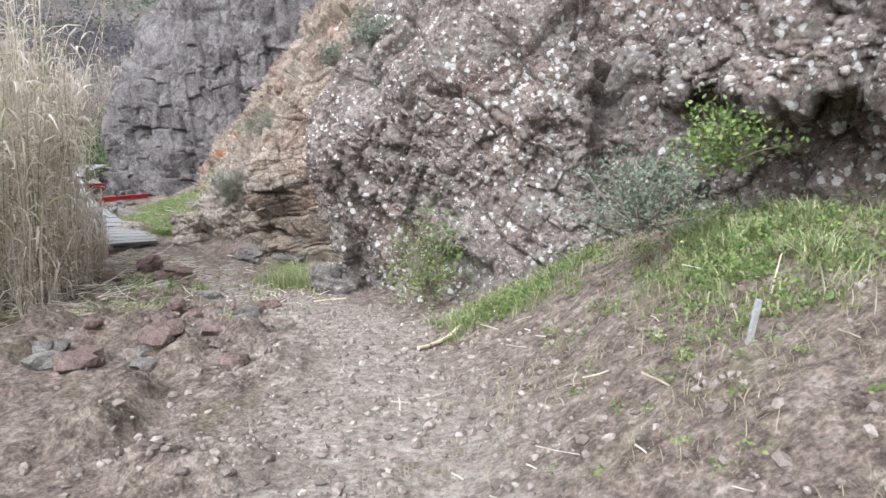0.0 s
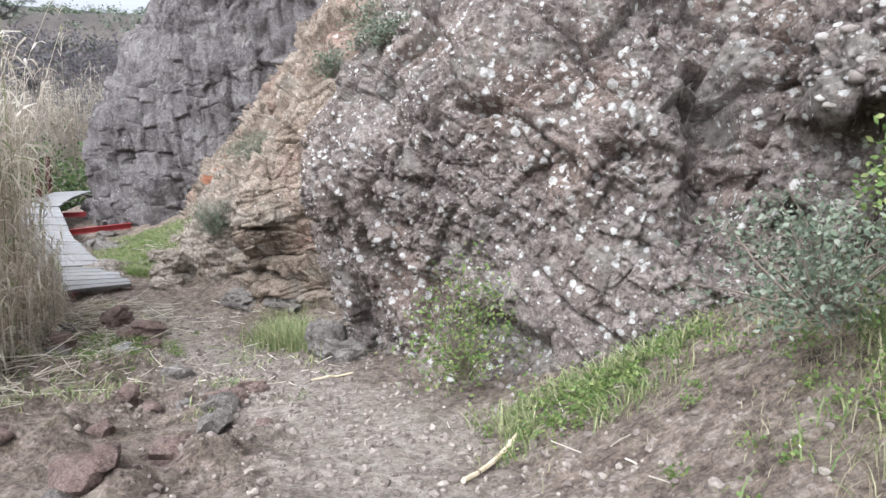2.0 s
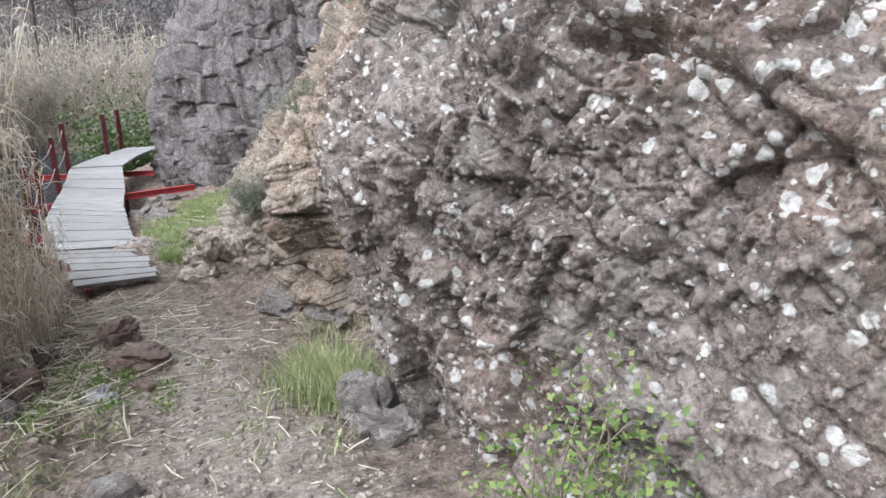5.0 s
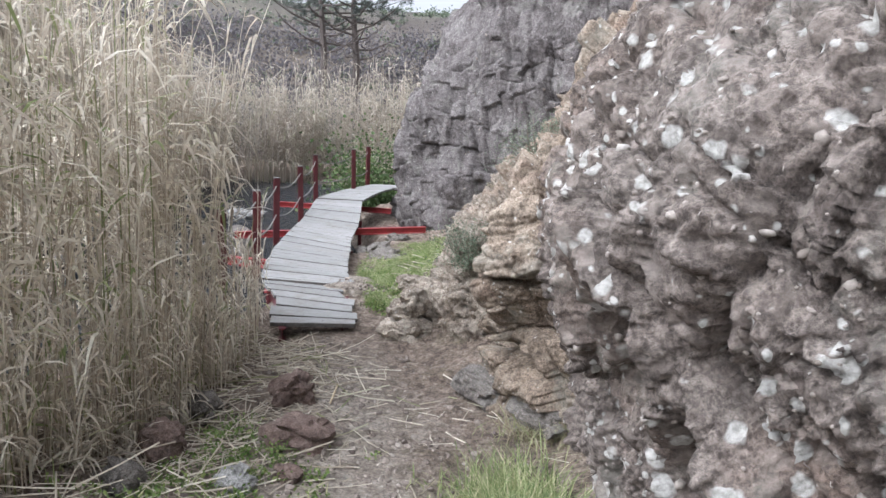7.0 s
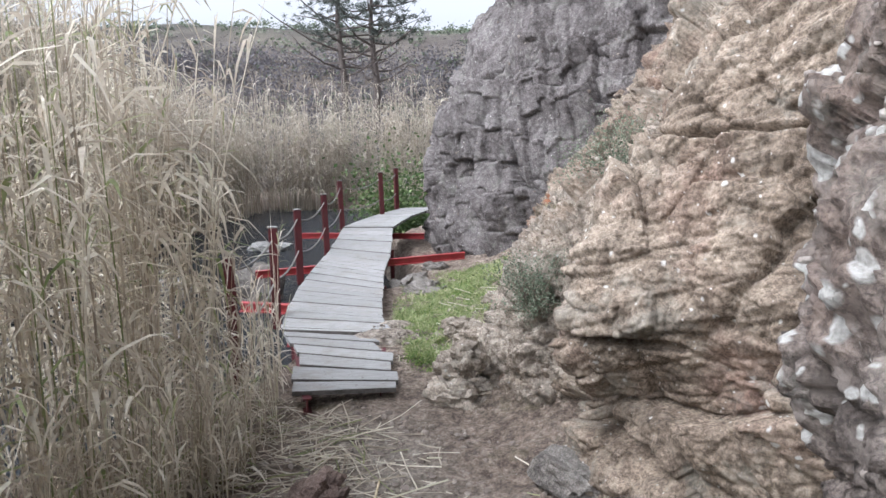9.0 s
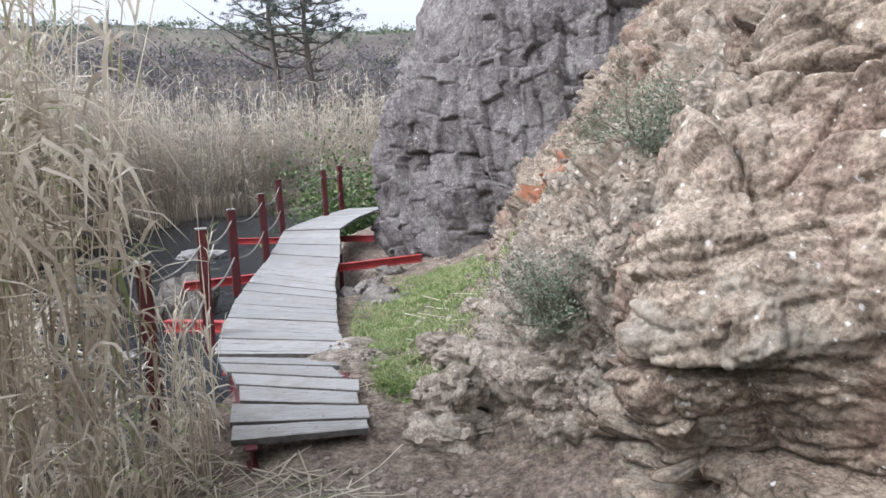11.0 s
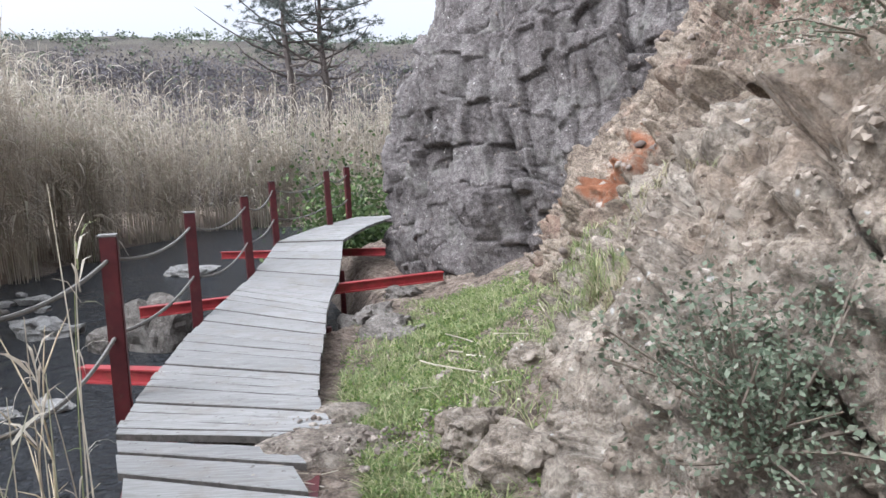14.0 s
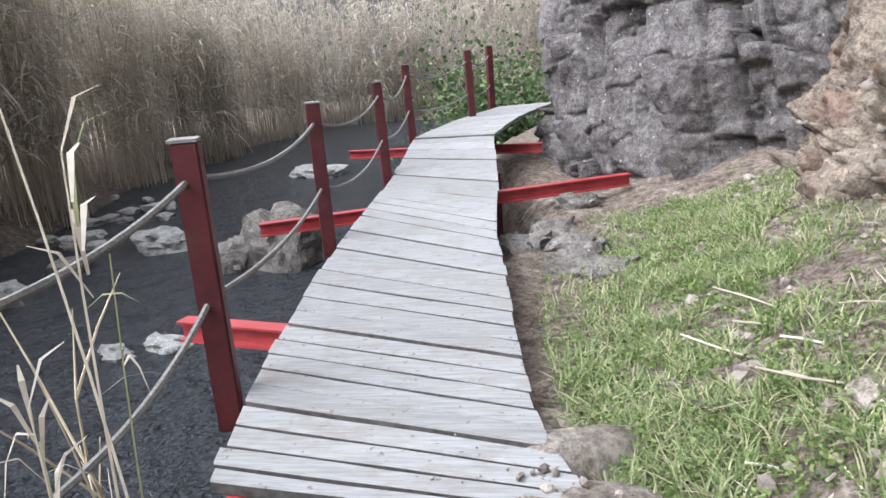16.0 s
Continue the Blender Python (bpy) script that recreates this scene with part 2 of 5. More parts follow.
def soil_material():
    m, nt, b = base_material("soil", 0.95, 0.15)
    big = texn(nt, "noise", 0.9, 5, 0.6)
    mid = texn(nt, "noise", 7, 8, 0.7)
    fine = texn(nt, "noise", 45, 6, 0.7)
    v = maths(nt, 'ADD', maths(nt, 'MULTIPLY', mid.outputs[0], 0.6), maths(nt, 'MULTIPLY', fine.outputs[0], 0.4))
    earth = ramp(nt, v, [(0.38, (0.085, 0.064, 0.052)), (0.5, (0.225, 0.178, 0.142)), (0.62, (0.38, 0.322, 0.268))])
    dusty = ramp(nt, v, [(0.36, (0.19, 0.158, 0.13)), (0.5, (0.35, 0.302, 0.252)), (0.64, (0.50, 0.448, 0.39))])
    at = nt.nodes.new("ShaderNodeAttribute")
    at.attribute_name = "trodden"
    col = mixc(nt, at.outputs["Fac"], earth, dusty)
    wet = nt.nodes.new("ShaderNodeAttribute")
    wet.attribute_name = "mud"
    mud = ramp(nt, v, [(0.3, (0.035, 0.03, 0.026)), (0.7, (0.12, 0.105, 0.09))])
    col = mixc(nt, wet.outputs["Fac"], col, mud)
    far = nt.nodes.new("ShaderNodeAttribute")
    far.attribute_name = "hill"
    hb = texn(nt, "noise", 0.12, 6, 0.65)
    hillc = ramp(nt, hb.outputs[0], [(0.35, (0.05, 0.047, 0.048)), (0.5, (0.078, 0.074, 0.066)), (0.68, (0.125, 0.118, 0.095))])
    col = mixc(nt, far.outputs["Fac"], col, hillc)
    gr = texn(nt, "noise", 2.2, 4)
    col = mixc(nt, ramp(nt, gr.outputs[0], [(0.58, grey(0)), (0.7, grey(0.35))]), col, (0.15, 0.15, 0.07))
    leafy = texn(nt, "noise", 18, 6, 0.75)
    col = mixc(nt, 0.8, col, ramp(nt, leafy.outputs[0], [(0.4, grey(0.5)), (0.52, grey(1.0)), (0.62, grey(1.3))]), 'MULTIPLY')
    nt.links.new(col, b.inputs["Base Color"])
    peb = texn(nt, "voronoi", 38)
    n1 = bump(nt, b, mid.outputs[0], 1.0, 0.09)
    n2 = bump(nt, b, peb.outputs["Distance"], 0.5, 0.015, n1)
    bump(nt, b, fine.outputs[0], 0.9, 0.025, n2)
    return m


def simple_material(name, dark, light, scale=20, rough=0.8, island=0.0, stretch=None, relief=0.004, metal=0.0, specular=0.25, rust=None):
    m, nt, b = base_material(name, rough, specular)
    b.inputs["Metallic"].default_value = metal
    if stretch:
        tc = nt.nodes.new("ShaderNodeTexCoord").outputs["Object"]
        n = texn(nt, "noise", scale, 8, 0.65, coord=tc, stretch=stretch)
    else:
        n = texn(nt, "noise", scale, 7, 0.65)
    v = n.outputs[0]
    if island:
        g = nt.nodes.new("ShaderNodeNewGeometry")
        v = maths(nt, 'ADD', maths(nt, 'MULTIPLY', v, 1 - island), maths(nt, 'MULTIPLY', g.outputs["Random Per Island"], island))
    lo, hi = (0.33, 0.68) if not island else (0.15, 0.85)
    col = ramp(nt, v, [(lo, dark), (hi, light)])
    if rust:
        rn = texn(nt, "noise", 9, 6, 0.7)
        col = mixc(nt, ramp(nt, rn.outputs[0], [(0.55, grey(0)), (0.66, grey(0.8))]), col, rust)
    nt.links.new(col, b.inputs["Base Color"])
    bump(nt, b, n.outputs[0], 0.6, relief)
    return m


def leaf_material(name, stops, through=0.25):
    """Leaves and stalks, each of its own tone, letting some light through."""
    m, nt, b = base_material(name, 0.65, 0.3)
    g = nt.nodes.new("ShaderNodeNewGeometry")
    col = ramp(nt, g.outputs["Random Per Island"], stops)
    n = texn(nt, "noise", 30, 4)
    col = mixc(nt, 0.3, col, ramp(nt, n.outputs[0], [(0.3, grey(0.4)), (0.65, grey(1))]), 'MULTIPLY')
    nt.links.new(col, b.inputs["Base Color"])
    t = nt.nodes.new("ShaderNodeBsdfTranslucent")
    nt.links.new(col, t.inputs[0])
    mx = nt.nodes.new("ShaderNodeMixShader")
    mx.inputs[0].default_value = through
    out = nt.nodes["Material Output"]
    nt.links.new(b.outputs[0], mx.inputs[1])
    nt.links.new(t.outputs[0], mx.inputs[2])
    nt.links.new(mx.outputs[0], out.inputs[0])
    return m


def plank_material():
    """Sun-bleached boards: grain along the board, each board of its own tone, dirt patches."""
    m, nt, b = base_material("weathered_planks", 0.85, 0.1)
    tc = nt.nodes.new("ShaderNodeNewGeometry").outputs["Position"]
    mp = nt.nodes.new("ShaderNodeMapping")
    mp.inputs["Rotation"].default_value = (0, 0, radians(-28))
    nt.links.new(tc, mp.inputs["Vector"])
    grain = texn(nt, "noise", 6, 8, 0.65, coord=mp.outputs[0], stretch=(0.8, 12, 12))
    col = ramp(nt, grain.outputs[0], [(0.3, (0.20, 0.196, 0.19)), (0.5, (0.27, 0.266, 0.258)), (0.7, (0.34, 0.336, 0.328))])
    oi = nt.nodes.new("ShaderNodeObjectInfo")
    col = mixc(nt, 0.8, col, ramp(nt, oi.outputs["Random"], [(0.0, grey(0.74)), (1.0, grey(1.0))]), 'MULTIPLY')
    dirt = texn(nt, "noise", 4, 7, 0.7)
    col = mixc(nt, ramp(nt, dirt.outputs[0], [(0.5, grey(0)), (0.68, grey(0.65))]), col, (0.19, 0.17, 0.15))
    chip = texn(nt, "noise", 26, 4, 0.6)
    col = mixc(nt, ramp(nt, chip.outputs[0], [(0.64, grey(0)), (0.68, grey(0.8))]), col, (0.11, 0.10, 0.09))
    nt.links.new(col, b.inputs["Base Color"])
    bump(nt, b, grain.outputs[0], 0.6, 0.006)
    return m


SOIL = soil_material()
REED = leaf_material("dry_reed", [(0.0, (0.40, 0.34, 0.265)), (0.3, (0.58, 0.515, 0.42)), (0.6, (0.70, 0.64, 0.535)), (0.87, (0.84, 0.79, 0.68)), (0.94, (0.34, 0.35, 0.18)), (1.0, (0.24, 0.30, 0.13))], 0.5)
REED_FAR = leaf_material("far_reed", [(0.0, (0.33, 0.29, 0.235)), (0.4, (0.49, 0.435, 0.36)), (0.75, (0.62, 0.56, 0.465)), (0.92, (0.72, 0.67, 0.57)), (1.0, (0.32, 0.34, 0.2))], 0.5)
GRASS = leaf_material("green_grass", [(0.0, (0.12, 0.18, 0.06)), (0.4, (0.225, 0.27, 0.115)), (0.7, (0.33, 0.355, 0.18)), (0.86, (0.42, 0.42, 0.22)), (1.0, (0.56, 0.50, 0.34))], 0.35)
GRASS_DRY = leaf_material("dry_grass", [(0.0, (0.22, 0.18, 0.12)), (0.5, (0.40, 0.345, 0.235)), (0.8, (0.25, 0.28, 0.13)), (1.0, (0.5, 0.44, 0.32))], 0.3)
SHRUB = leaf_material("grey_green_leaves", [(0.0, (0.07, 0.095, 0.06)), (0.5, (0.14, 0.175, 0.115)), (0.85, (0.22, 0.25, 0.18)), (1.0, (0.27, 0.28, 0.22))], 0.2)
FRESH = leaf_material("fresh_leaves", [(0.0, (0.09, 0.15, 0.04)), (0.6, (0.18, 0.26, 0.075)), (1.0, (0.31, 0.35, 0.13))], 0.35)
PINE = leaf_material("pine_needles", [(0.0, (0.05, 0.062, 0.055)), (0.6, (0.085, 0.10, 0.085)), (1.0, (0.14, 0.15, 0.13))], 0.1)
BURNT = leaf_material("bare_scrub", [(0.0, (0.10, 0.093, 0.105)), (0.6, (0.14, 0.13, 0.14)), (1.0, (0.185, 0.17, 0.172))], 0.1)
GREEN = leaf_material("bush_leaves", [(0.0, (0.05, 0.085, 0.03)), (0.6, (0.10, 0.155, 0.055)), (1.0, (0.17, 0.22, 0.09))], 0.25)
TWIG = simple_material("twig_bark", (0.10, 0.08, 0.06), (0.24, 0.2, 0.16), 30)
BARK = simple_material("pine_bark", (0.05, 0.04, 0.035), (0.13, 0.11, 0.1), 12)
STALK = simple_material("straw_stalk", (0.42, 0.34, 0.22), (0.68, 0.58, 0.42), 14)
PLANK = plank_material()
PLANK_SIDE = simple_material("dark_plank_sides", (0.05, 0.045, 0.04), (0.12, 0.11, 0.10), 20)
RED = simple_material("red_painted_steel", (0.05, 0.009, 0.012), (0.095, 0.018, 0.02), 6, 0.55, specular=0.35, rust=(0.075, 0.03, 0.025))
BEAMRED = simple_material("bright_red_steel", (0.22, 0.022, 0.026), (0.34, 0.04, 0.042), 6, 0.5, specular=0.45, rust=(0.2, 0.05, 0.03))
ROPE = simple_material("grey_rope", (0.10, 0.095, 0.09), (0.24, 0.225, 0.205), 60, 0.9)
STONE = rock_material("loose_stone", (0.065, 0.055, 0.047), (0.17, 0.148, 0.126), (0.30, 0.27, 0.238), lichen=0.3, pebbles=0.3, scale=2)
STONE_RED = rock_material("brown_stone", (0.09, 0.055, 0.045), (0.19, 0.125, 0.10), (0.29, 0.21, 0.17), lichen=0.0, pebbles=0.3, scale=2)
STONE_PALE = rock_material("pale_stone", (0.17, 0.16, 0.148), (0.31, 0.30, 0.28), (0.48, 0.47, 0.445), lichen=0.0, pebbles=0.2, scale=2)


def water_material():
    m, nt, b = base_material("stream_water", 0.14, 0.5)
    b.inputs["Base Color"].default_value = (0.05, 0.054, 0.06, 1)
    b.inputs["IOR"].default_value = 1.33
    n = texn(nt, "noise", 7, 5, 0.6, stretch=(1, 0.7, 1))
    n2 = texn(nt, "noise", 22, 3, 0.5)
    f = bump(nt, b, n.outputs[0], 1.0, 0.5)
    bump(nt, b, n2.outputs[0], 0.7, 0.05, f)
    return m


WATER = water_material()


# ---- ground: one sheet, fine near the path ----
WATER_Z = -1.35


def ground_parts(x, y):
    level = np.interp(y, [-8, 1, 3, 5, 6.6, 8.2, 9.5, 12, 14], [0.1, 0.05, -0.15, -0.5, -0.58, -0.43, -0.47, -0.64, -0.68])
    start = np.interp(y, [-8, 0, 1.3, 3, 5, 6.5, 7.5, 8.2, 9.2, 11.4, 13, 15], [1.9, 1.8, 1.75, 1.3, -0.2, -1.3, -2.4, -3.2, -4.0, -5.1, -5.7, -7])
    rise = np.interp(y, [-8, 1.5, 3, 6, 8, 9, 12, 14], [0.72, 0.7, 0.3, 0.25, 0.5, 0.45, 0.42, 0.4])
    over = np.clip(x - start, 0, 1.75) + 0.2 * np.clip(x - start - 1.75, 0, 4)
    over = over - 0.35 * (1 - np.exp(-over / 0.35))
    z = level + rise * over
    z = z - 0.07 * np.clip(0.6 - x, 0, 3) * sstep(5.5, 3.5, y)
    bank = np.interp(y, [-10, 0, 3, 5, 6.5, 7.3, 8.2, 9.2, 11, 13, 15, 17, 20], [-5.5, -5, -4.6, -4.3, -4.1, -4.2, -4.4, -4.9, -5.6, -6.2, -7.6, -9.6, -10.5])
    other = np.interp(y, [-10, 0, 6, 9, 12, 15, 18, 23, 28], [-9, -9, -9.5, -11.3, -13.5, -16.5, -18, -21, -23])
    dip = sstep(0, 1.1, bank - x)
    back = np.maximum(sstep(0.2, 2.5, other - x), sstep(27, 30, y))
    bed = -1.62 + 0.75 * back
    z = z + (bed - z) * dip
    r = np.hypot(x + 5, y - 8)
    hill = sstep(34, 90, r)
    z = z + 17.5 * hill
    return z, dip * (1 - back), hill, back, bank, start


def ground_z(x, y, rough=True):
    x, y = np.atleast_1d(np.asarray(x, float)), np.atleast_1d(np.asarray(y, float))
    z, wet, hill, back, bank, start = ground_parts(x, y)
    if rough:
        p = np.stack([x, y, 0 * x], 1)
        track = np.interp(y, [-6, -3, 0, 1.8, 3, 4.5, 6, 7], [1.8, 1.75, 1.5, 1.1, 0.2, -0.9, -2.0, -2.9])
        off = sstep(0.15, 0.9, np.abs(x - track))
        z = z + (0.02 + 0.05 * off) * fbm(p * 1.7, 4, 5) + (0.008 + 0.028 * off) * fbm(p * 8, 4, 9, 0.65)
        clod = np.clip(fbm(p * 2.4, 4, 21, 0.55) - 0.06, 0, 1) ** 0.8
        z = z + 0.30 * clod * off * sstep(0.6, -0.2, x - track) * sstep(5.2, 3.6, y)
        z = z + hill * 1.6 * fbm(p * 0.06, 4, 31)
    return z


def build_ground():
    def axis(lo, hi, step, reach):
        near = np.arange(lo, hi, step)
        out, g = [], step
        v = hi
        while v < reach:
            g *= 1.16
            v += g
            out.append(v)
        out = np.array(out)
        return np.concatenate([(lo + hi - out)[::-1], near, out])
    xs, ys = axis(-8.0, 5.0, 0.05, 700), axis(-5.0, 14.5, 0.05, 700)
    gx, gy = np.meshgrid(xs, ys, indexing="ij")
    x, y = gx.ravel(), gy.ravel()
    z = ground_z(x, y)
    me = mesh_from("ground", np.stack([x, y, z], 1), grid_faces(len(xs), len(ys)), SOIL)
    _, wet, hill, back, _, _ = ground_parts(x, y)
    track = np.interp(y, [-6, -3, 0, 1.8, 3, 4.5, 6, 7], [1.8, 1.75, 1.5, 1.1, 0.2, -0.9, -2.0, -2.9])
    worn = sstep(1.0, 0.2, np.abs(x - track) + 0.35 * fbm(np.stack([x, y, 0 * x], 1) * 2, 3, 3)) * sstep(7.4, 6.6, y)
    for name, v in (("trodden", worn), ("mud", wet), ("hill", hill)):
        at = me.attributes.new(name, 'FLOAT', 'POINT')
        at.data.foreach_set("value", v.astype(np.float32))
    ob = new("ground", me)
    tagged(ob, "trodden brown earth path with clods and stony stream banks", "ground", kind="structure")


build_ground()
wx = np.concatenate([[-70, -40, -24], np.arange(-19, -3.6, 0.07), [0, 6]])
wy = np.concatenate([[-60, -20, 0], np.arange(5, 23, 0.07), [28, 34]])
wp = np.stack([v.ravel() for v in np.meshgrid(wx, wy, indexing="ij")] + [np.zeros(len(wx) * len(wy))], 1)
wp[:, 2] = WATER_Z + 0.02 * fbm(wp * (3.2, 1.8, 1), 3, 801, 0.55)
water = mesh_from("water", wp, grid_faces(len(wx), len(wy)), WATER)
tagged(new("water", water), "shallow dark rippling stream beside the footbridge", "water", kind="structure")


def joint_blocks(q, axes, sizes, seed, wobble=0.28):
    """Stone split by a bedding plane and two sets of joints: each block's own height and tilt, and the distance to its joints in metres."""
    ax = np.array(axes, float)
    ax /= np.linalg.norm(ax, axis=1, keepdims=True)
    shift, ids, off, gap = 0.0, [], [], np.full(len(q), 9.0)
    for k in range(3):
        w = wobble * fbm(q / sizes[k] * 0.5, 2, seed + 20 + k)
        v = q @ ax[k] / sizes[k] + w + shift
        i = np.floor(v).astype(np.int64)
        f = v - i
        ids.append(i)
        off.append(f - 0.5)
        gap = np.minimum(gap, np.minimum(f, 1 - f) * sizes[k])
        shift = hash3(ids[0], ids[-1], 0 * i, seed + 3 * k) * 7
    own = [hash3(*ids, seed + 30 + k) for k in range(4)]
    tilt = sum((own[k + 1] * 2 - 1) * off[k] for k in range(3))
    return own[0] - 0.5, tilt, gap


# ---- rock faces: lofted between level rails and roughened ----
def rock_face(name, rails, nu, nv, material, label, seed, coarse=0.16, blocks=0.10, fine=0.035, cell=2.2, bed=(1, 1, 1), low=0.72, dents=(), layers=4, bend=0.2, category="rock face", joints=()):
    """dents: hollows as (place, half sizes, depth). low: share of the rows spent on the lower half."""
    u = np.linspace(0, 1, nu)
    lines = [np.concatenate([catmull(pts, u), np.full((nu, 1), z)], 1) for z, pts in rails]
    stack = np.stack(lines, 0)
    zs = np.array([z for z, _ in rails])
    rows = np.interp(np.linspace(0, 1, nv), [0, low, 1], [zs[0], 0.5 * (zs[0] + zs[-1]), zs[-1]])
    at = np.interp(rows, zs, np.linspace(0, 1, len(zs)))
    grid = np.stack([catmull(stack[:, i, :], at) for i in range(nu)], 0)
    du = np.gradient(grid, axis=0)
    dv = np.gradient(grid, axis=1)
    n = np.cross(du, dv)
    n /= np.linalg.norm(n, axis=2, keepdims=True) + 1e-9
    p, n = grid.reshape(-1, 3), n.reshape(-1, 3)
    q = p * np.array(bed)
    warp = np.stack([fbm(q * 2.3, 2, seed + k) for k in (40, 41, 42)], 1) * bend
    push = coarse * fbm(q * 0.9, 3, seed)
    for k, amp in enumerate((1.0, 0.5, 0.27, 0.15)[:layers]):
        scale = cell * (1, 2.6, 6.3, 15)[k]
        d1, d2, val, tilt = cells((q + warp * (1, 0.4, 0.1, 0)[k]) * scale, seed + 13 * k)
        patch = np.clip(0.8 + 1.0 * fbm(q * 1.3 + k * 5, 2, seed + 60 + k), 0.15, 1.6)
        push = push + blocks * amp * patch * (0.6 * (val - 0.5) + 1.25 * tilt - 0.28 * np.exp(-((d2 - d1) / 0.05) ** 2))
    for k, (axes, sizes, amp, groove) in enumerate(joints):
        own, tilt, gap = joint_blocks(p + warp * 0.3, axes, sizes, seed + 200 + 31 * k)
        patch = np.clip(0.85 + 1.1 * fbm(p * 0.8 + 9 * k, 2, seed + 160 + k), 0.4, 1.4)
        push = push + patch * (amp * (own + 0.9 * tilt) - groove * np.exp(-(gap / (0.012 + 0.02 * min(sizes))) ** 2))
    push = push + fine * fbm(q * 7, 4, seed + 5, 0.6) * 0.7 + fine * 0.35 * fbm(q * 28, 2, seed + 8)
    for spot, half, deep in dents:
        e = (((p - np.array(spot)) / np.array(half)) ** 2).sum(1) * (1 + 0.5 * fbm(p * 6, 2, seed + 90))
        push = push - deep * np.exp(-e ** 2)
    p = p + n * push[:, None]
    me = mesh_from(name, p, grid_faces(nu, nv), material)
    ob = new(name, me)
    tagged(ob, label, category)
    return ob, p.reshape(nu, nv, 3), n.reshape(nu, nv, 3)


A_RAILS = [
    (-0.5, [(0.9, 5.9), (0.55, 4.75), (1.0, 3.9), (1.35, 3.25), (1.8, 2.65), (2.3, 2.05), (2.9, 1.75), (3.7, 1.4)]),
    (0.6, [(0.95, 5.75), (0.4, 4.55), (0.85, 3.78), (1.28, 3.22), (1.75, 2.75), (2.3, 2.25), (2.9, 2.0), (3.8, 1.7)]),
    (1.3, [(0.95, 5.7), (0.29, 4.4), (0.85, 3.4), (1.28, 3.08), (1.75, 2.75), (2.35, 2.25), (2.95, 2.1), (3.9, 1.9)]),
    (2.0, [(1.2, 5.6), (0.6, 4.45), (0.88, 3.65), (1.36, 3.15), (1.9, 2.8), (2.6, 2.4), (3.2, 2.25), (4.1, 2.0)]),
    (3.2, [(1.5, 5.6), (1.1, 4.7), (1.3, 4.2), (1.8, 3.7), (2.3, 3.4), (2.9, 3.0), (3.5, 2.8), (4.5, 2.6)]),
    (6.0, [(2.6, 6.4), (2.3, 5.8), (2.5, 5.4), (2.9, 5.0), (3.3, 4.6), (3.8, 4.2), (4.4, 3.9), (5.4, 3.6)])]
rock_a, A_P, A_N = rock_face("conglomerate_rock", A_RAILS, 500, 480, ROCK_A, "brown conglomerate rock face spotted with pale lichen", 100, 0.16, 0.062, 0.016, 1.8,
                             joints=((((0.5, -0.25, 0.8), (0.75, -0.5, -0.5), (0.3, 0.9, 0.1)), (0.62, 0.75, 0.8), 0.14, 0.03), (((0.5, -0.25, 0.8), (0.75, -0.5, -0.5), (0.3, 0.9, 0.1)), (0.2, 0.3, 0.3), 0.05, 0.02), (((0.5, -0.25, 0.8), (0.75, -0.5, -0.5), (0.3, 0.9, 0.1)), (0.075, 0.11, 0.11), 0.024, 0.006)),
                             dents=(((2.68, 2.33, 1.65), (0.16, 0.16, 0.07), 0.24), ((1.95, 2.65, 0.28), (0.5, 0.45, 0.24), 0.28), ((0.78, 3.6, 1.1), (0.09, 0.16, 0.2), 0.14), ((0.92, 3.45, 0.8), (0.1, 0.16, 0.2), 0.16), ((1.15, 3.25, 0.5), (0.12, 0.18, 0.2), 0.18), ((1.78, 2.85, 1.95), (0.2, 0.2, 0.045), 0.16), ((1.38, 3.04, 1.37), (0.13, 0.13, 0.06), 0.10),
                                    ((0.9, 3.6, 0.72), (0.06, 0.06, 0.09), 0.12), ((3.2, 2.2, 1.5), (0.16, 0.3, 0.8), 0.4), ((1.0, 3.7, 2.2), (0.08, 0.2, 0.5), 0.15), ((0.62, 3.7, 1.5), (0.05, 0.1, 0.5), 0.10)))
F_RAILS = [
    (0.4, [(3.5, 1.9), (4.0, 1.4), (4.5, 0.8), (5.4, -0.4), (6.2, -2.2)]),
    (1.7, [(3.5, 2.0), (3.9, 1.5), (4.3, 0.9), (5.2, -0.3), (6.0, -2.2)]),
    (1.95, [(3.5, 1.8), (3.45, 1.2), (3.75, 0.6), (4.6, -0.6), (5.4, -2.4)]),
    (3.0, [(3.6, 1.9), (3.6, 1.3), (3.9, 0.7), (4.7, -0.5), (5.5, -2.4)]),
    (6.0, [(4.6, 2.6), (4.6, 2.0), (4.9, 1.4), (5.6, 0.2), (6.4, -2.0)])]
rock_f, F_P, F_N = rock_face("overhanging_rock", F_RAILS, 240, 240, ROCK_A, "dark overhanging conglomerate block above a grassy slope", 200, 0.14, 0.10, 0.018, 1.5, joints=((((0.5, -0.25, 0.8), (0.75, -0.5, -0.5), (0.3, 0.9, 0.1)), (0.5, 0.7, 0.7), 0.2, 0.03),))
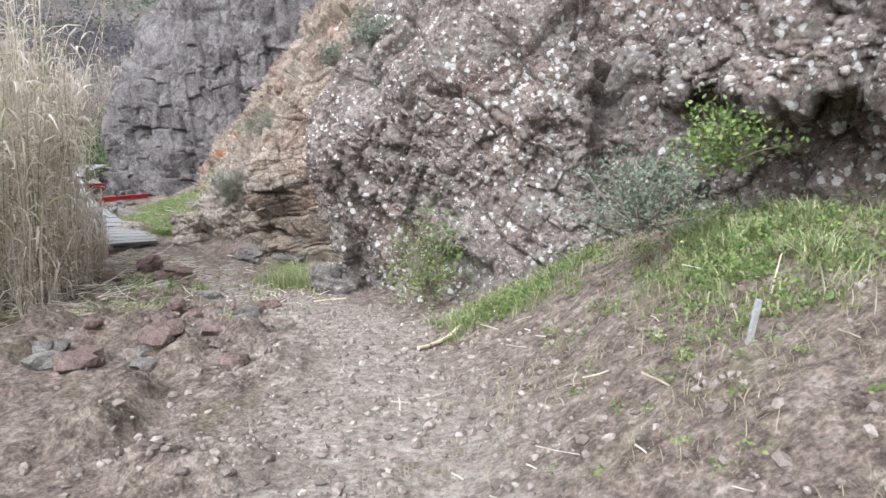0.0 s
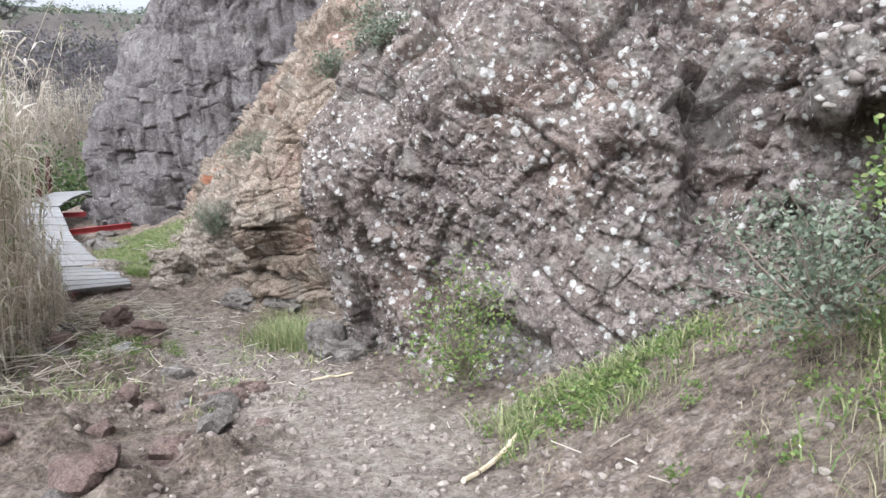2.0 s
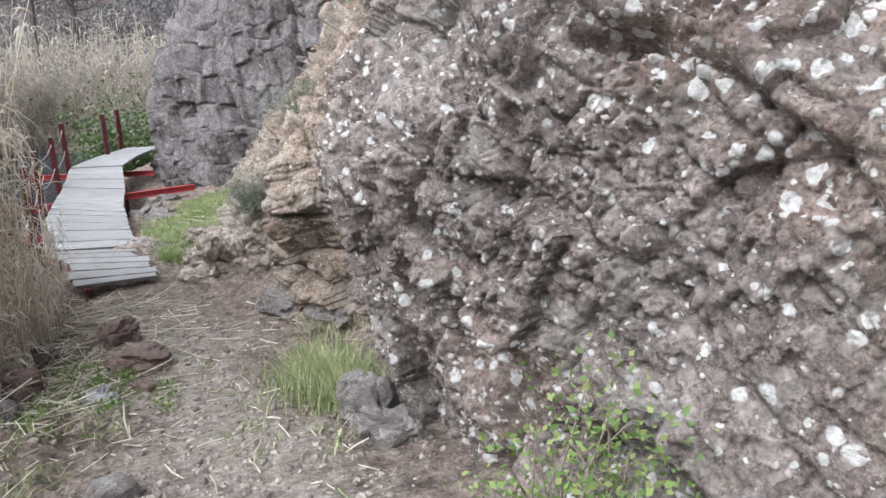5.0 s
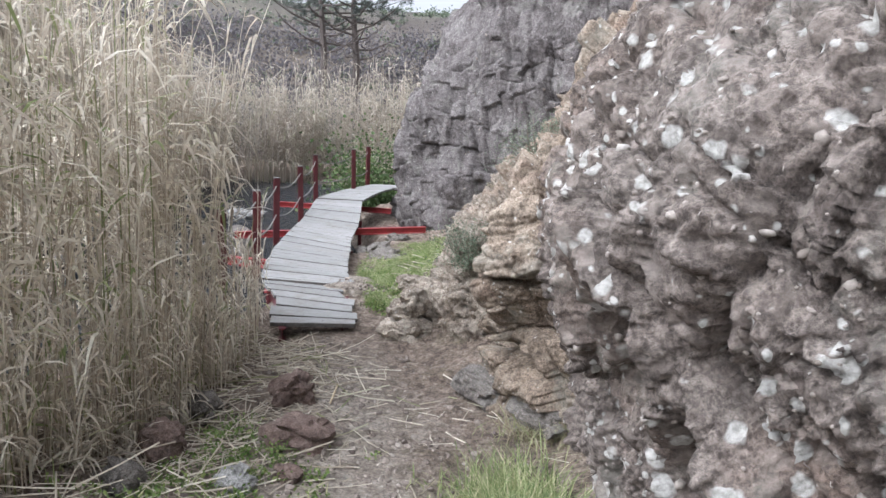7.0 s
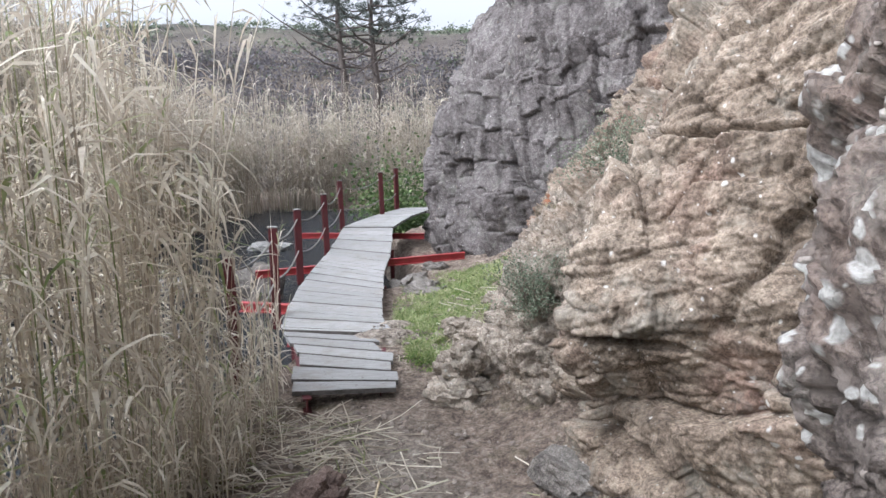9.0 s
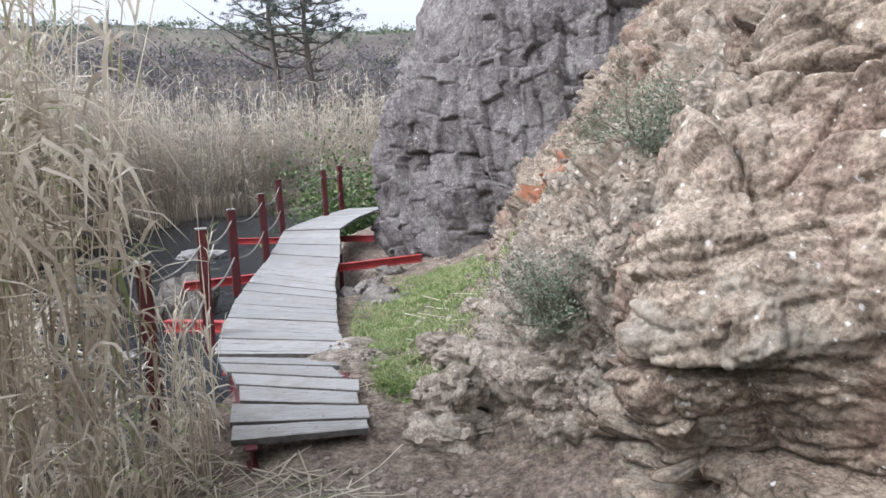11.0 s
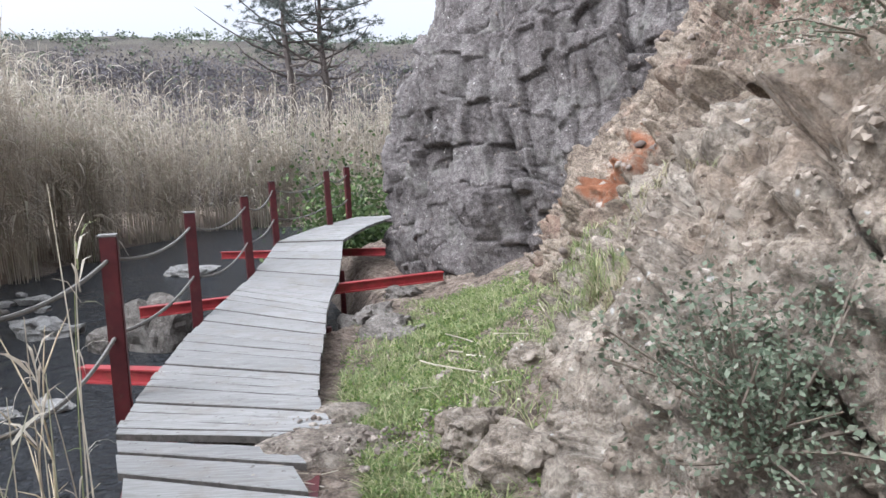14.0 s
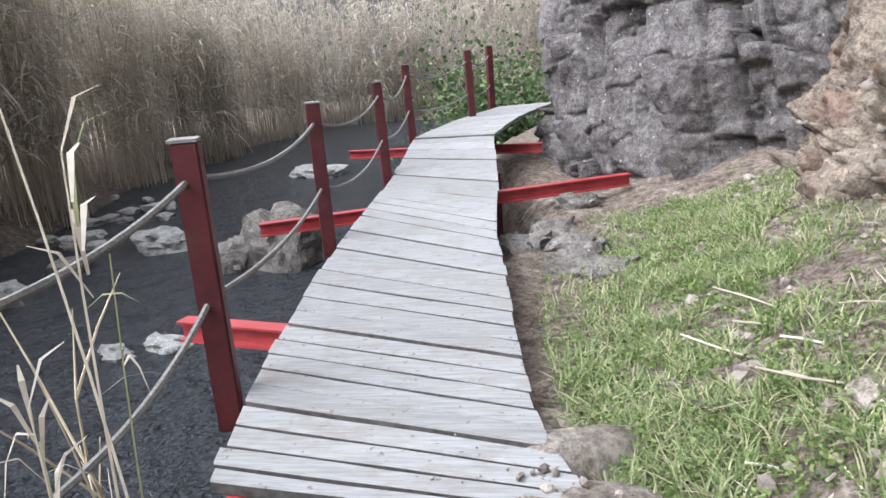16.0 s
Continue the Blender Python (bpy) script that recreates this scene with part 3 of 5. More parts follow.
B_RAILS = [
    (-0.75, [(-2.3, 7.7), (-1.6, 7.2), (-1.05, 6.6), (-0.45, 6.3), (0.3, 5.95), (1.1, 5.5)]),
    (-0.25, [(-2.1, 7.75), (-1.4, 7.2), (-1.0, 6.58), (-0.43, 6.33), (0.33, 5.97), (1.1, 5.5)]),
    (0.15, [(-1.6, 7.95), (-1.17, 7.05), (-0.98, 6.48), (-0.43, 6.32), (0.3, 5.97), (1.1, 5.5)]),
    (0.85, [(-1.25, 7.95), (-1.1, 6.9), (-0.95, 6.42), (-0.44, 6.4), (0.35, 6.1), (1.2, 5.6)]),
    (1.7, [(-0.9, 8.1), (-0.85, 7.35), (-0.75, 6.9), (-0.35, 6.7), (0.4, 6.4), (1.3, 5.8)]),
    (3.0, [(-0.6, 8.7), (-0.4, 8.1), (-0.1, 7.7), (0.2, 7.3), (0.8, 6.8), (1.7, 6.2)]),
    (6.0, [(0.8, 10.2), (1.0, 9.6), (1.3, 9.2), (1.6, 8.8), (2.2, 8.3), (3.0, 7.7)])]
rock_b, B_P, B_N = rock_face("ochre_rock", B_RAILS, 420, 460, ROCK_B, "bulging ochre and pinkish rock with cracks above the path", 300, 0.12, 0.055, 0.012, 1.3, bed=(1, 1, 1.7), bend=0.15, joints=((((-0.28, 0.1, 1.0), (0.9, 0.3, 0.15), (0.3, -0.9, 0.1)), (0.46, 0.8, 0.8), 0.17, 0.03), (((-0.28, 0.1, 1.0), (0.9, 0.3, 0.15), (0.3, -0.9, 0.1)), (0.17, 0.42, 0.34), 0.06, 0.022), (((-0.28, 0.1, 1.0), (0.9, 0.3, 0.15), (0.3, -0.9, 0.1)), (0.075, 0.2, 0.18), 0.016, 0.002)), dents=(((-0.43, 6.7, 1.66), (0.6, 0.5, 0.025), 0.12), ((-0.75, 6.5, 0.55), (0.35, 0.3, 0.03), 0.12), ((-1.08, 6.5, 1.07), (0.07, 0.1, 0.04), 0.1), ((-0.76, 6.75, -0.06), (0.5, 0.5, 0.07), 0.35)))
C_RAILS = [
    (-0.7, [(-3.7, 11.4), (-3.25, 9.9), (-2.7, 8.75), (-2.4, 8.0), (-1.9, 7.5), (-1.0, 7.3)]),
    (0.0, [(-3.4, 11.2), (-2.85, 9.5), (-2.45, 8.55), (-2.2, 7.9), (-1.75, 7.5), (-0.9, 7.4)]),
    (0.7, [(-2.75, 11.0), (-2.3, 9.3), (-2.2, 8.65), (-2.0, 8.1), (-1.6, 7.7), (-0.7, 7.6)]),
    (1.4, [(-1.8, 10.8), (-1.7, 9.3), (-1.45, 8.5), (-1.25, 8.15), (-1.05, 7.95), (-0.3, 7.8)]),
    (2.5, [(-0.5, 10.9), (-0.7, 9.4), (-0.5, 8.7), (-0.3, 8.4), (-0.1, 8.2), (0.5, 8.1)]),
    (6.0, [(1.2, 12.0), (1.6, 10.6), (1.9, 10.0), (2.1, 9.6), (2.3, 9.3), (2.8, 9.1)])]
rock_c, C_P, C_N = rock_face("scree_slope", C_RAILS, 340, 300, ROCK_C, "steep brown slope of crumbling earth and stones", 400, 0.14, 0.08, 0.02, 1.6, bed=(1.15, 1.15, 0.7), joints=((((0.4, -0.2, 0.9), (0.8, 0.5, -0.3), (0.3, -0.9, 0.1)), (0.34, 0.5, 0.5), 0.26, 0.03), (((0.3, -0.2, 0.9), (0.8, 0.5, -0.3), (0.3, -0.9, 0.1)), (0.11, 0.16, 0.16), 0.09, 0.01)))
D_RAILS = [
    (-0.7, [(-4.9, 13.9), (-4.25, 12.5), (-3.95, 11.9), (-3.4, 11.2), (-2.6, 10.4)]),
    (0.35, [(-4.4, 14.0), (-3.85, 12.6), (-3.65, 12.0), (-3.1, 11.3), (-2.3, 10.5)]),
    (1.2, [(-3.9, 14.1), (-3.3, 12.8), (-2.95, 12.0), (-2.5, 11.5), (-1.9, 10.6)]),
    (1.9, [(-3.4, 14.2), (-2.9, 13.0), (-2.3, 11.9), (-1.9, 11.4), (-1.4, 10.7)]),
    (3.2, [(-2.5, 14.6), (-2.1, 13.6), (-1.6, 12.6), (-1.0, 11.9), (-0.6, 11.2)]),
    (6.0, [(-0.6, 16.0), (-0.2, 15.0), (0.2, 14.2), (0.8, 13.4), (1.2, 12.8)])]
rock_d, D_P, D_N = rock_face("yellow_outcrop", D_RAILS, 260, 300, ROCK_D, "rugged yellow and rust-orange rock outcrop with hollows", 500, 0.2, 0.10, 0.02, 1.6, joints=((((0.35, 0.1, 0.9), (0.8, -0.5, -0.3), (0.4, 0.9, 0.0)), (0.42, 0.5, 0.5), 0.30, 0.05), (((0.35, 0.1, 0.9), (0.8, -0.5, -0.3), (0.4, 0.9, 0.0)), (0.15, 0.22, 0.22), 0.10, 0.02)), dents=(((-2.95, 12.0, 1.45), (0.35, 0.4, 0.22), 0.3), ((-3.7, 11.95, 0.3), (0.3, 0.3, 0.1), 0.25)))
E_RAILS = [
    (-1.8, [(-7.6, 23), (-8.5, 17.8), (-8.1, 16.0), (-7.0, 14.9), (-5.9, 14.2), (-4.5, 13.8), (-3, 13.6), (-0.8, 13.8)]),
    (0.8, [(-7.3, 23), (-8.2, 17.7), (-7.75, 15.9), (-6.7, 14.75), (-5.6, 14.25), (-4.3, 13.95), (-3, 13.9), (-0.8, 14.1)]),
    (2.4, [(-7.0, 23), (-7.7, 17.6), (-7.35, 15.8), (-6.3, 14.8), (-5.3, 14.4), (-4, 14.2), (-2.8, 14.1), (-0.6, 14.4)]),
    (4.2, [(-6.0, 23), (-6.8, 18.0), (-6.5, 16.5), (-5.8, 15.4), (-4.9, 14.9), (-3.7, 14.6), (-2.6, 14.5), (-0.3, 14.8)]),
    (9.0, [(-4.4, 23), (-5.4, 19.0), (-5.2, 17.5), (-4.4, 16.4), (-3.6, 15.8), (-2.4, 15.6), (-1.2, 15.5), (1.5, 15.9)])]
rock_e, E_P, E_N = rock_face("grey_cliff", E_RAILS, 360, 360, ROCK_E, "tall grey-brown cliff with blocky vertical joints", 600, 0.22, 0.055, 0.02, 1.2, bed=(1, 1, 0.75), layers=3, category="cliff", joints=((((0.95, 0.1, 0.18), (0.1, 0.1, 1.0), (0.2, 0.95, 0.0)), (0.8, 1.7, 1.2), 0.32, 0.08), (((0.95, 0.1, 0.12), (-0.15, 0.1, 1.0), (0.2, 0.95, 0.0)), (0.3, 0.6, 0.5), 0.12, 0.04)))


# closing hillside behind the camera and above the rocks
def build_hill():
    rails = [(-1.0, [(7, -14), (6.5, -6), (6.6, 0), (6.8, 6), (6, 14), (2, 24), (-4, 30)]),
             (6.0, [(9, -14), (8.4, -6), (6.6, 0), (5.2, 5), (3.0, 12), (0, 22), (-4, 30)]),
             (12.0, [(16, -14), (15, -6), (13, 0), (11, 6), (9, 14), (5, 24), (0, 32)])]
    rock_face("hillside", rails, 90, 40, ROCK_C, "brown rocky hillside above the path", 700, 0.5, 0.2, 0.05, 0.7, category="hillside")


build_hill()


# ---- footbridge ----
def box(bm, size, m=Matrix()):
    r = bmesh.ops.create_cube(bm, size=1)
    bmesh.ops.transform(bm, matrix=m @ Matrix.Diagonal((*size, 1)), verts=r["verts"])
    return r["verts"]


def tube(path, radius, sides=6):
    """A round bar along a line of points."""
    path = [Vector(p) for p in path]
    verts, faces = [], []
    for i, p in enumerate(path):
        d = (path[min(i + 1, len(path) - 1)] - path[max(i - 1, 0)]).normalized()
        a = d.cross(Vector((0, 0, 1)) if abs(d.z) < 0.95 else Vector((1, 0, 0))).normalized()
        c = a.cross(d)
        r = radius[i] if isinstance(radius, (list, tuple)) else radius
        for k in range(sides):
            w = 2 * math.pi * k / sides
            verts.append(p + a * (r * math.cos(w)) + c * (r * math.sin(w)))
    for i in range(len(path) - 1):
        for k in range(sides):
            j = (k + 1) % sides
            faces.append((i * sides + k, i * sides + j, (i + 1) * sides + j, (i + 1) * sides + k))
    faces.append(tuple(range(sides))[::-1])
    faces.append(tuple(range((len(path) - 1) * sides, len(path) * sides)))
    return verts, faces


def plank_mesh(a, b, c, d, thick, rnd):
    """A board between its corners a, b (near edge, left to right) and d, c (far edge), slightly worn."""
    bm = bmesh.new()
    n = 6
    jit = [rnd.uniform(-0.003, 0.003) for _ in range(2 * n + 2)]
    rows = []
    for i in range(n + 1):
        f = i / n
        p, q = a.lerp(b, f), d.lerp(c, f)
        e = (q - p).normalized()
        p2, q2 = p + e * (0.011 + jit[i]), q - e * (0.011 + jit[n + i])
        sag = rnd.uniform(-0.003, 0.003)
        row = []
        for v, dz in ((p2, -thick), (p2, -0.006), (p2 + e * 0.007, sag), (q2 - e * 0.007, sag), (q2, -0.006), (q2, -thick)):
            row.append(bm.verts.new(v + Vector((0, 0, dz))))
        rows.append(row)
    for r0, r1 in zip(rows, rows[1:]):
        for k in range(6):
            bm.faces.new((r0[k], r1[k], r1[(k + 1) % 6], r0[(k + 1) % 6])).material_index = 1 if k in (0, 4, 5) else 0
    bm.faces.new(rows[0])
    bm.faces.new(rows[-1][::-1])
    bmesh.ops.recalc_face_normals(bm, faces=bm.faces)
    return bm


def along(line, t):
    return Vector(catmull(line, np.array([t]))[0])


def h_beam(a, b, wide, high):
    """A rolled steel beam with flanges and web from a to b."""
    bm = bmesh.new()
    a, b = Vector(a), Vector(b)
    d = b - a
    m = Matrix.Translation((a + b) / 2) @ d.to_track_quat('X', 'Z').to_matrix().to_4x4()
    ln = d.length
    box(bm, (ln, wide, 0.014), m @ Matrix.Translation((0, 0, high / 2)))
    box(bm, (ln, wide, 0.014), m @ Matrix.Translation((0, 0, -high / 2)))
    box(bm, (ln, 0.012, high - 0.014), m)
    return bm


bridge = tagged(new("footbridge"), "narrow footbridge of weathered grey planks on red steel", "footbridge")
rnd = random.Random(4)
LEFT = [(-5.02, 8.28, -0.36), (-5.5, 8.85, -0.36), (-6.05, 9.6, -0.36), (-6.82, 10.7, -0.36), (-7.55, 11.85, -0.36), (-8.3, 13.05, -0.34), (-9.2, 14.55, -0.15)]
RIGHT = [(-3.8, 8.72, -0.36), (-4.25, 9.12, -0.36), (-4.74, 9.76, -0.36), (-5.32, 10.6, -0.36), (-5.98, 11.55, -0.36), (-6.85, 12.95, -0.34), (-8.0, 14.7, -0.11)]
COUNT = 31
for i in range(COUNT):
    f0, f1 = i / COUNT, (i + 1) / COUNT
    o, w = rnd.uniform(-0.012, 0.012), rnd.uniform(-0.012, 0.014)
    drop = Vector((0, 0, rnd.uniform(-0.008, 0.004)))
    a, d = along(LEFT, f0), along(LEFT, f1)
    b, c = along(RIGHT, f0), along(RIGHT, f1)
    e = (b - a).normalized()
    if i == 0:
        b, c = a.lerp(b, 0.72), d.lerp(c, 0.8)
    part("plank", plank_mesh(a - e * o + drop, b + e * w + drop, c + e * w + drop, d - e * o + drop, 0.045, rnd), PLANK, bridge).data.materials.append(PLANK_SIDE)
TURN_L = [(-9.22, 14.6, -0.14), (-9.4, 15.8, -0.05), (-9.5, 17.3, 0.02)]
TURN_R = [(-8.02, 14.75, -0.10), (-8.35, 16.0, 0.0), (-8.6, 17.5, 0.05)]
for i in range(14):
    f0, f1 = i / 14, (i + 1) / 14
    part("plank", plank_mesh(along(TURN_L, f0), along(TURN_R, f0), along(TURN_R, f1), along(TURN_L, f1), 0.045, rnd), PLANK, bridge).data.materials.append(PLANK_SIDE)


def beams_and_posts():
    for line in (LEFT, RIGHT):
        ins = 0.12 if line is LEFT else -0.12
        pts = [along(line, k / 12) + Vector((ins, 0, -0.12)) for k in range(13)]
        for p, q in zip(pts, pts[1:]):
            part("girder", h_beam(p, q, 0.07, 0.12), BEAMRED, bridge)
    for a, b in (((-6.70, 9.28, -0.50), (-4.95, 9.75, -0.5)), ((-8.5, 11.3, -0.56), (-5.95, 14.05, -0.47)), ((-10.95, 15.1, -0.48), (-7.9, 15.75, -0.42))):
        part("cross_beam", h_beam(a, b, 0.10, 0.11), BEAMRED, bridge)
    posts = [(-4.66, 7.3, -0.62, 0.62), (-5.5, 8.72, -0.52, 0.675), (-6.98, 10.75, -0.50, 0.65), (-8.4, 13.05, -0.5, 0.68), (-9.55, 14.95, -0.35, 0.82), (-9.35, 16.2, -0.2, 0.95), (-9.75, 17.4, -0.1, 1.0)]
    rr = random.Random(7)
    for x, y, z0, z1 in posts:
        bm = bmesh.new()
        tilt = Matrix.Rotation(rr.uniform(-0.03, 0.03), 4, 'Y') @ Matrix.Rotation(0.9 + rr.uniform(-0.1, 0.1), 4, 'Z')
        box(bm, (0.10, 0.10, z1 - z0), Matrix.Translation((x, y, (z0 + z1) / 2)) @ tilt)
        bmesh.ops.bevel(bm, geom=bm.edges[:], offset=0.008, segments=2, affect='EDGES')
        post = part("post", bm, RED, bridge, "dark red square steel post")
        bm = bmesh.new()
        box(bm, (0.108, 0.108, 0.012), Matrix.Translation((x, y, z1 + 0.004)) @ tilt)
        part("post_cap", bm, PLANK, post, "pale worn cap plate on the post")
    for high in (0.14, 0.62):
        for p, q in zip(posts, posts[1:]):
            a, b = Vector((p[0], p[1], p[3] - high)), Vector((q[0], q[1], q[3] - high))
            sag = 0.11 + rr.uniform(-0.03, 0.05)
            pts = [a.lerp(b, k / 14) - Vector((0, 0, sag * 4 * (k / 14) * (1 - k / 14))) for k in range(15)]
            part("rope", tube(pts, 0.013, 6), ROPE, bridge, "slack grey rope between the posts")
    for line in (LEFT, RIGHT):
        for t in (0.3, 0.62, 0.9):
            p = along(line, t)
            part("leg", tube([(p.x, p.y, -1.75), (p.x, p.y, p.z - 0.15)], 0.04, 8), RED, bridge)


beams_and_posts()
ramp_deck = tagged(new("ramp_boards"), "short landing of loose weathered boards before the footbridge", "landing")
RL = [(-3.62, 6.95, -0.40), (-4.3, 7.75, -0.38), (-4.95, 8.25, -0.37)]
RR = [(-2.93, 7.42, -0.40), (-3.32, 7.95, -0.38), (-3.75, 8.6, -0.37)]
for i in range(6):
    f0, f1 = i / 6 + 0.008, (i + 1) / 6 - 0.008
    a, b, c, d = along(RL, f0), along(RR, f0), along(RR, f1), along(RL, f1)
    o = rnd.uniform(-0.03, 0.05)
    e = (b - a).normalized()
    if i >= 4:
        b, c = a.lerp(b, 0.86), d.lerp(c, 0.78)
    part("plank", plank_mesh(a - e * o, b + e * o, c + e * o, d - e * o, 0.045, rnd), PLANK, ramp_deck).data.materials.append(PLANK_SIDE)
for line, ins in ((RL, 0.15), (RR, -0.15)):
    p, q = along(line, 0.02), along(line, 0.98)
    bm = h_beam(p + Vector((ins, 0, -0.11)), q + Vector((ins, 0, -0.11)), 0.07, 0.12)
    part("joist", bm, RED, ramp_deck)


# ---- reeds, grass and shrubs ----
def ribbon(verts, faces, pts, widths, side):
    """A flat blade along pts."""
    k = len(verts)
    for p, w in zip(pts, widths):
        verts.append(p - side * w)
        verts.append(p + side * w)
    for i in range(len(pts) - 1):
        j = k + 2 * i
        faces.append((j, j + 1, j + 3, j + 2))


def reeds(name, spots, heights, material, label, seed, thick=0.007, leaf=0.45, leaves=9, wide=0.011, droop=1.0, segments=5):
    r = random.Random(seed)
    verts, faces = [], []
    for (x, y, z), h in zip(spots, heights):
        az, lean = r.uniform(0, 6.283), abs(r.gauss(0, 0.1))
        if y < 4.8 and h < 2.8 and r.random() < 0.12:
            lean = r.uniform(0.25, 0.5)
        dx, dy = math.cos(az), math.sin(az)
        pts = []
        for i in range(segments + 1):
            f = i / segments
            s = h * lean * (0.35 * f + 0.65 * f * f)
            pts.append(Vector((x + dx * s, y + dy * s, z + h * f * (1 - 0.25 * lean * f))))
        k = len(verts)
        for i, p in enumerate(pts):
            w = thick * (1 - 0.6 * i / segments)
            verts += [p + Vector((w, 0, 0)), p + Vector((-0.5 * w, 0.87 * w, 0)), p + Vector((-0.5 * w, -0.87 * w, 0))]
        for i in range(segments):
            j = k + 3 * i
            for a in range(3):
                b = (a + 1) % 3
                faces.append((j + a, j + b, j + 3 + b, j + 3 + a))
        n = max(2, int(leaves * r.uniform(0.6, 1.3)))
        for q in range(n):
            f = r.uniform(0.22 if h > 1.5 else 0.08, 0.98)
            s = f * segments
            i = min(int(s), segments - 1)
            p = pts[i].lerp(pts[i + 1], s - i)
            la = r.uniform(0, 6.283)
            o = Vector((math.cos(la), math.sin(la), 0))
            ln = leaf * r.uniform(0.5, 1.3)
            up, dr = r.uniform(0.2, 1.0), droop * r.uniform(0.5, 1.6)
            line = [p + o * (ln * g * 0.8) + Vector((0, 0, ln * (up * g - dr * g * g))) for g in (0, 0.35, 0.7, 1.0)]
            w = wide * r.uniform(0.6, 1.3)
            side = Vector((-o.y, o.x, r.uniform(-0.6, 0.6))).normalized()
            ribbon(verts, faces, line, (w * 0.6, w, w * 0.7, w * 0.1), side)
        if r.random() < 0.35:
            tip = pts[-1]
            for q in range(7):
                la = r.uniform(0, 6.283)
                o = Vector((math.cos(la), math.sin(la), 0))
                b0 = tip - Vector((0, 0, 0.05 * q))
                ribbon(verts, faces, [b0, b0 + o * 0.05 + Vector((0, 0, 0.1)), b0 + o * 0.11 + Vector((0, 0, 0.12))], (0.003, 0.007, 0.002), Vector((-o.y, o.x, 0)))
    me = mesh_tri_quads(name, verts, faces, material)
    return tagged(new(name, me), label, "reeds", kind="stuff")


def mesh_tri_quads(name, verts, faces, material):
    return mesh_from(name, [tuple(v) for v in verts], faces, material, smooth=False)


def near_reeds():
    r = random.Random(11)
    spots, heights = [], []
    while len(spots) < 760:
        y = r.uniform(-2.2, 7.5)
        edge = float(np.interp(y, [-2.5, 1, 3, 4, 5.2, 6.2, 6.9, 7.6], [-3.4, -2.75, -2.5, -2.55, -2.9, -3.6, -4.6, -5.6]))
        d = r.expovariate(1 / 1.25)
        if d > 3.6:
            continue
        x = edge - d - 0.15 * math.sin(y * 5) - 0.08 * math.sin(y * 13)
        if y > 6.4 and r.random() < 0.75:
            continue
        if y < 3.0 and r.random() < 0.45:
            continue
        spots.append((x, y))
        full = 2.3 + 1.5 * min(1, d / 0.5)
        if y > 6.6:
            full *= 0.6
        heights.append(full * r.uniform(0.65, 1.12))
    xs, ys = np.array(spots).T
    zs = ground_z(xs, ys) - 0.03
    reeds("reed_bed", list(zip(xs, ys, zs)), heights, REED, "dense bed of tall dry straw-coloured reeds", 12, thick=0.007, leaf=0.42, leaves=12, wide=0.012, droop=0.8)
    spots, heights = [], []
    for k in range(420):
        y = r.uniform(2.6, 7.3)
        edge = float(np.interp(y, [3, 4, 5.2, 6.2, 7.3], [-2.2, -2.35, -2.75, -3.25, -4.1]))
        if y > 6 and r.random() < 0.5:
            continue
        spots.append((edge - abs(r.gauss(0, 0.35)) + 0.08, y))
        heights.append(r.uniform(0.25, 1.15))
    xs, ys = np.array(spots).T
    reeds("reed_fringe", list(zip(xs, ys, ground_z(xs, ys) - 0.03)), heights, REED, "thin fringe of short broken reeds beside the path", 13, thick=0.005, leaf=0.26, leaves=5, wide=0.008, droop=0.8)
    spots = [(-4.6, 7.8), (-4.72, 7.92), (-4.85, 7.95), (-4.66, 7.7), (-4.95, 8.0), (-4.8, 7.75), (-3.75, 6.85), (-3.62, 6.75)]
    xs, ys = np.array(spots).T
    reeds("reed_clump", list(zip(xs, ys, ground_z(xs, ys) - 0.03)), [1.5, 1.9, 1.3, 1.0, 1.6, 1.2, 1.1, 0.9], REED, "a few pale bare reed stalks beside the landing", 14, thick=0.006, leaf=0.2, leaves=3, wide=0.004)


def far_reeds():
    r = random.Random(21)
    spots, heights = [], []
    while len(spots) < 3600:
        t = r.random()
        line = [(-10.5, 2), (-12.2, 8), (-14.5, 11.5), (-17.5, 15), (-19.5, 19), (-22, 24), (-20, 29), (-14, 31), (-10, 27)]
        p = along([(a, b, 0) for a, b in line], t)
        q = along([(a, b, 0) for a, b in line], min(1, t + 0.01)) - along([(a, b, 0) for a, b in line], max(0, t - 0.01))
        n = Vector((-q.y, q.x, 0)).normalized()
        d = min(r.expovariate(1 / 2.1), 6.5)
        s = p + n * (d + 0.5 * math.sin(t * 60))
        spots.append((s.x, s.y))
        heights.append((4.6 + min(d, 2.5) * 0.6) * r.uniform(0.6, 1.15) * (1.18 if t < 0.4 else 0.9))
    xs, ys = np.array(spots).T
    zs = np.maximum(ground_z(xs, ys), WATER_Z) - 0.03
    reeds("far_reed_bed", list(zip(xs, ys, zs)), heights, REED_FAR, "tall brown cane thicket on the opposite stream bank", 22, thick=0.012, leaf=0.7, leaves=15, wide=0.02, droop=0.8, segments=4)


near_reeds()
far_reeds()


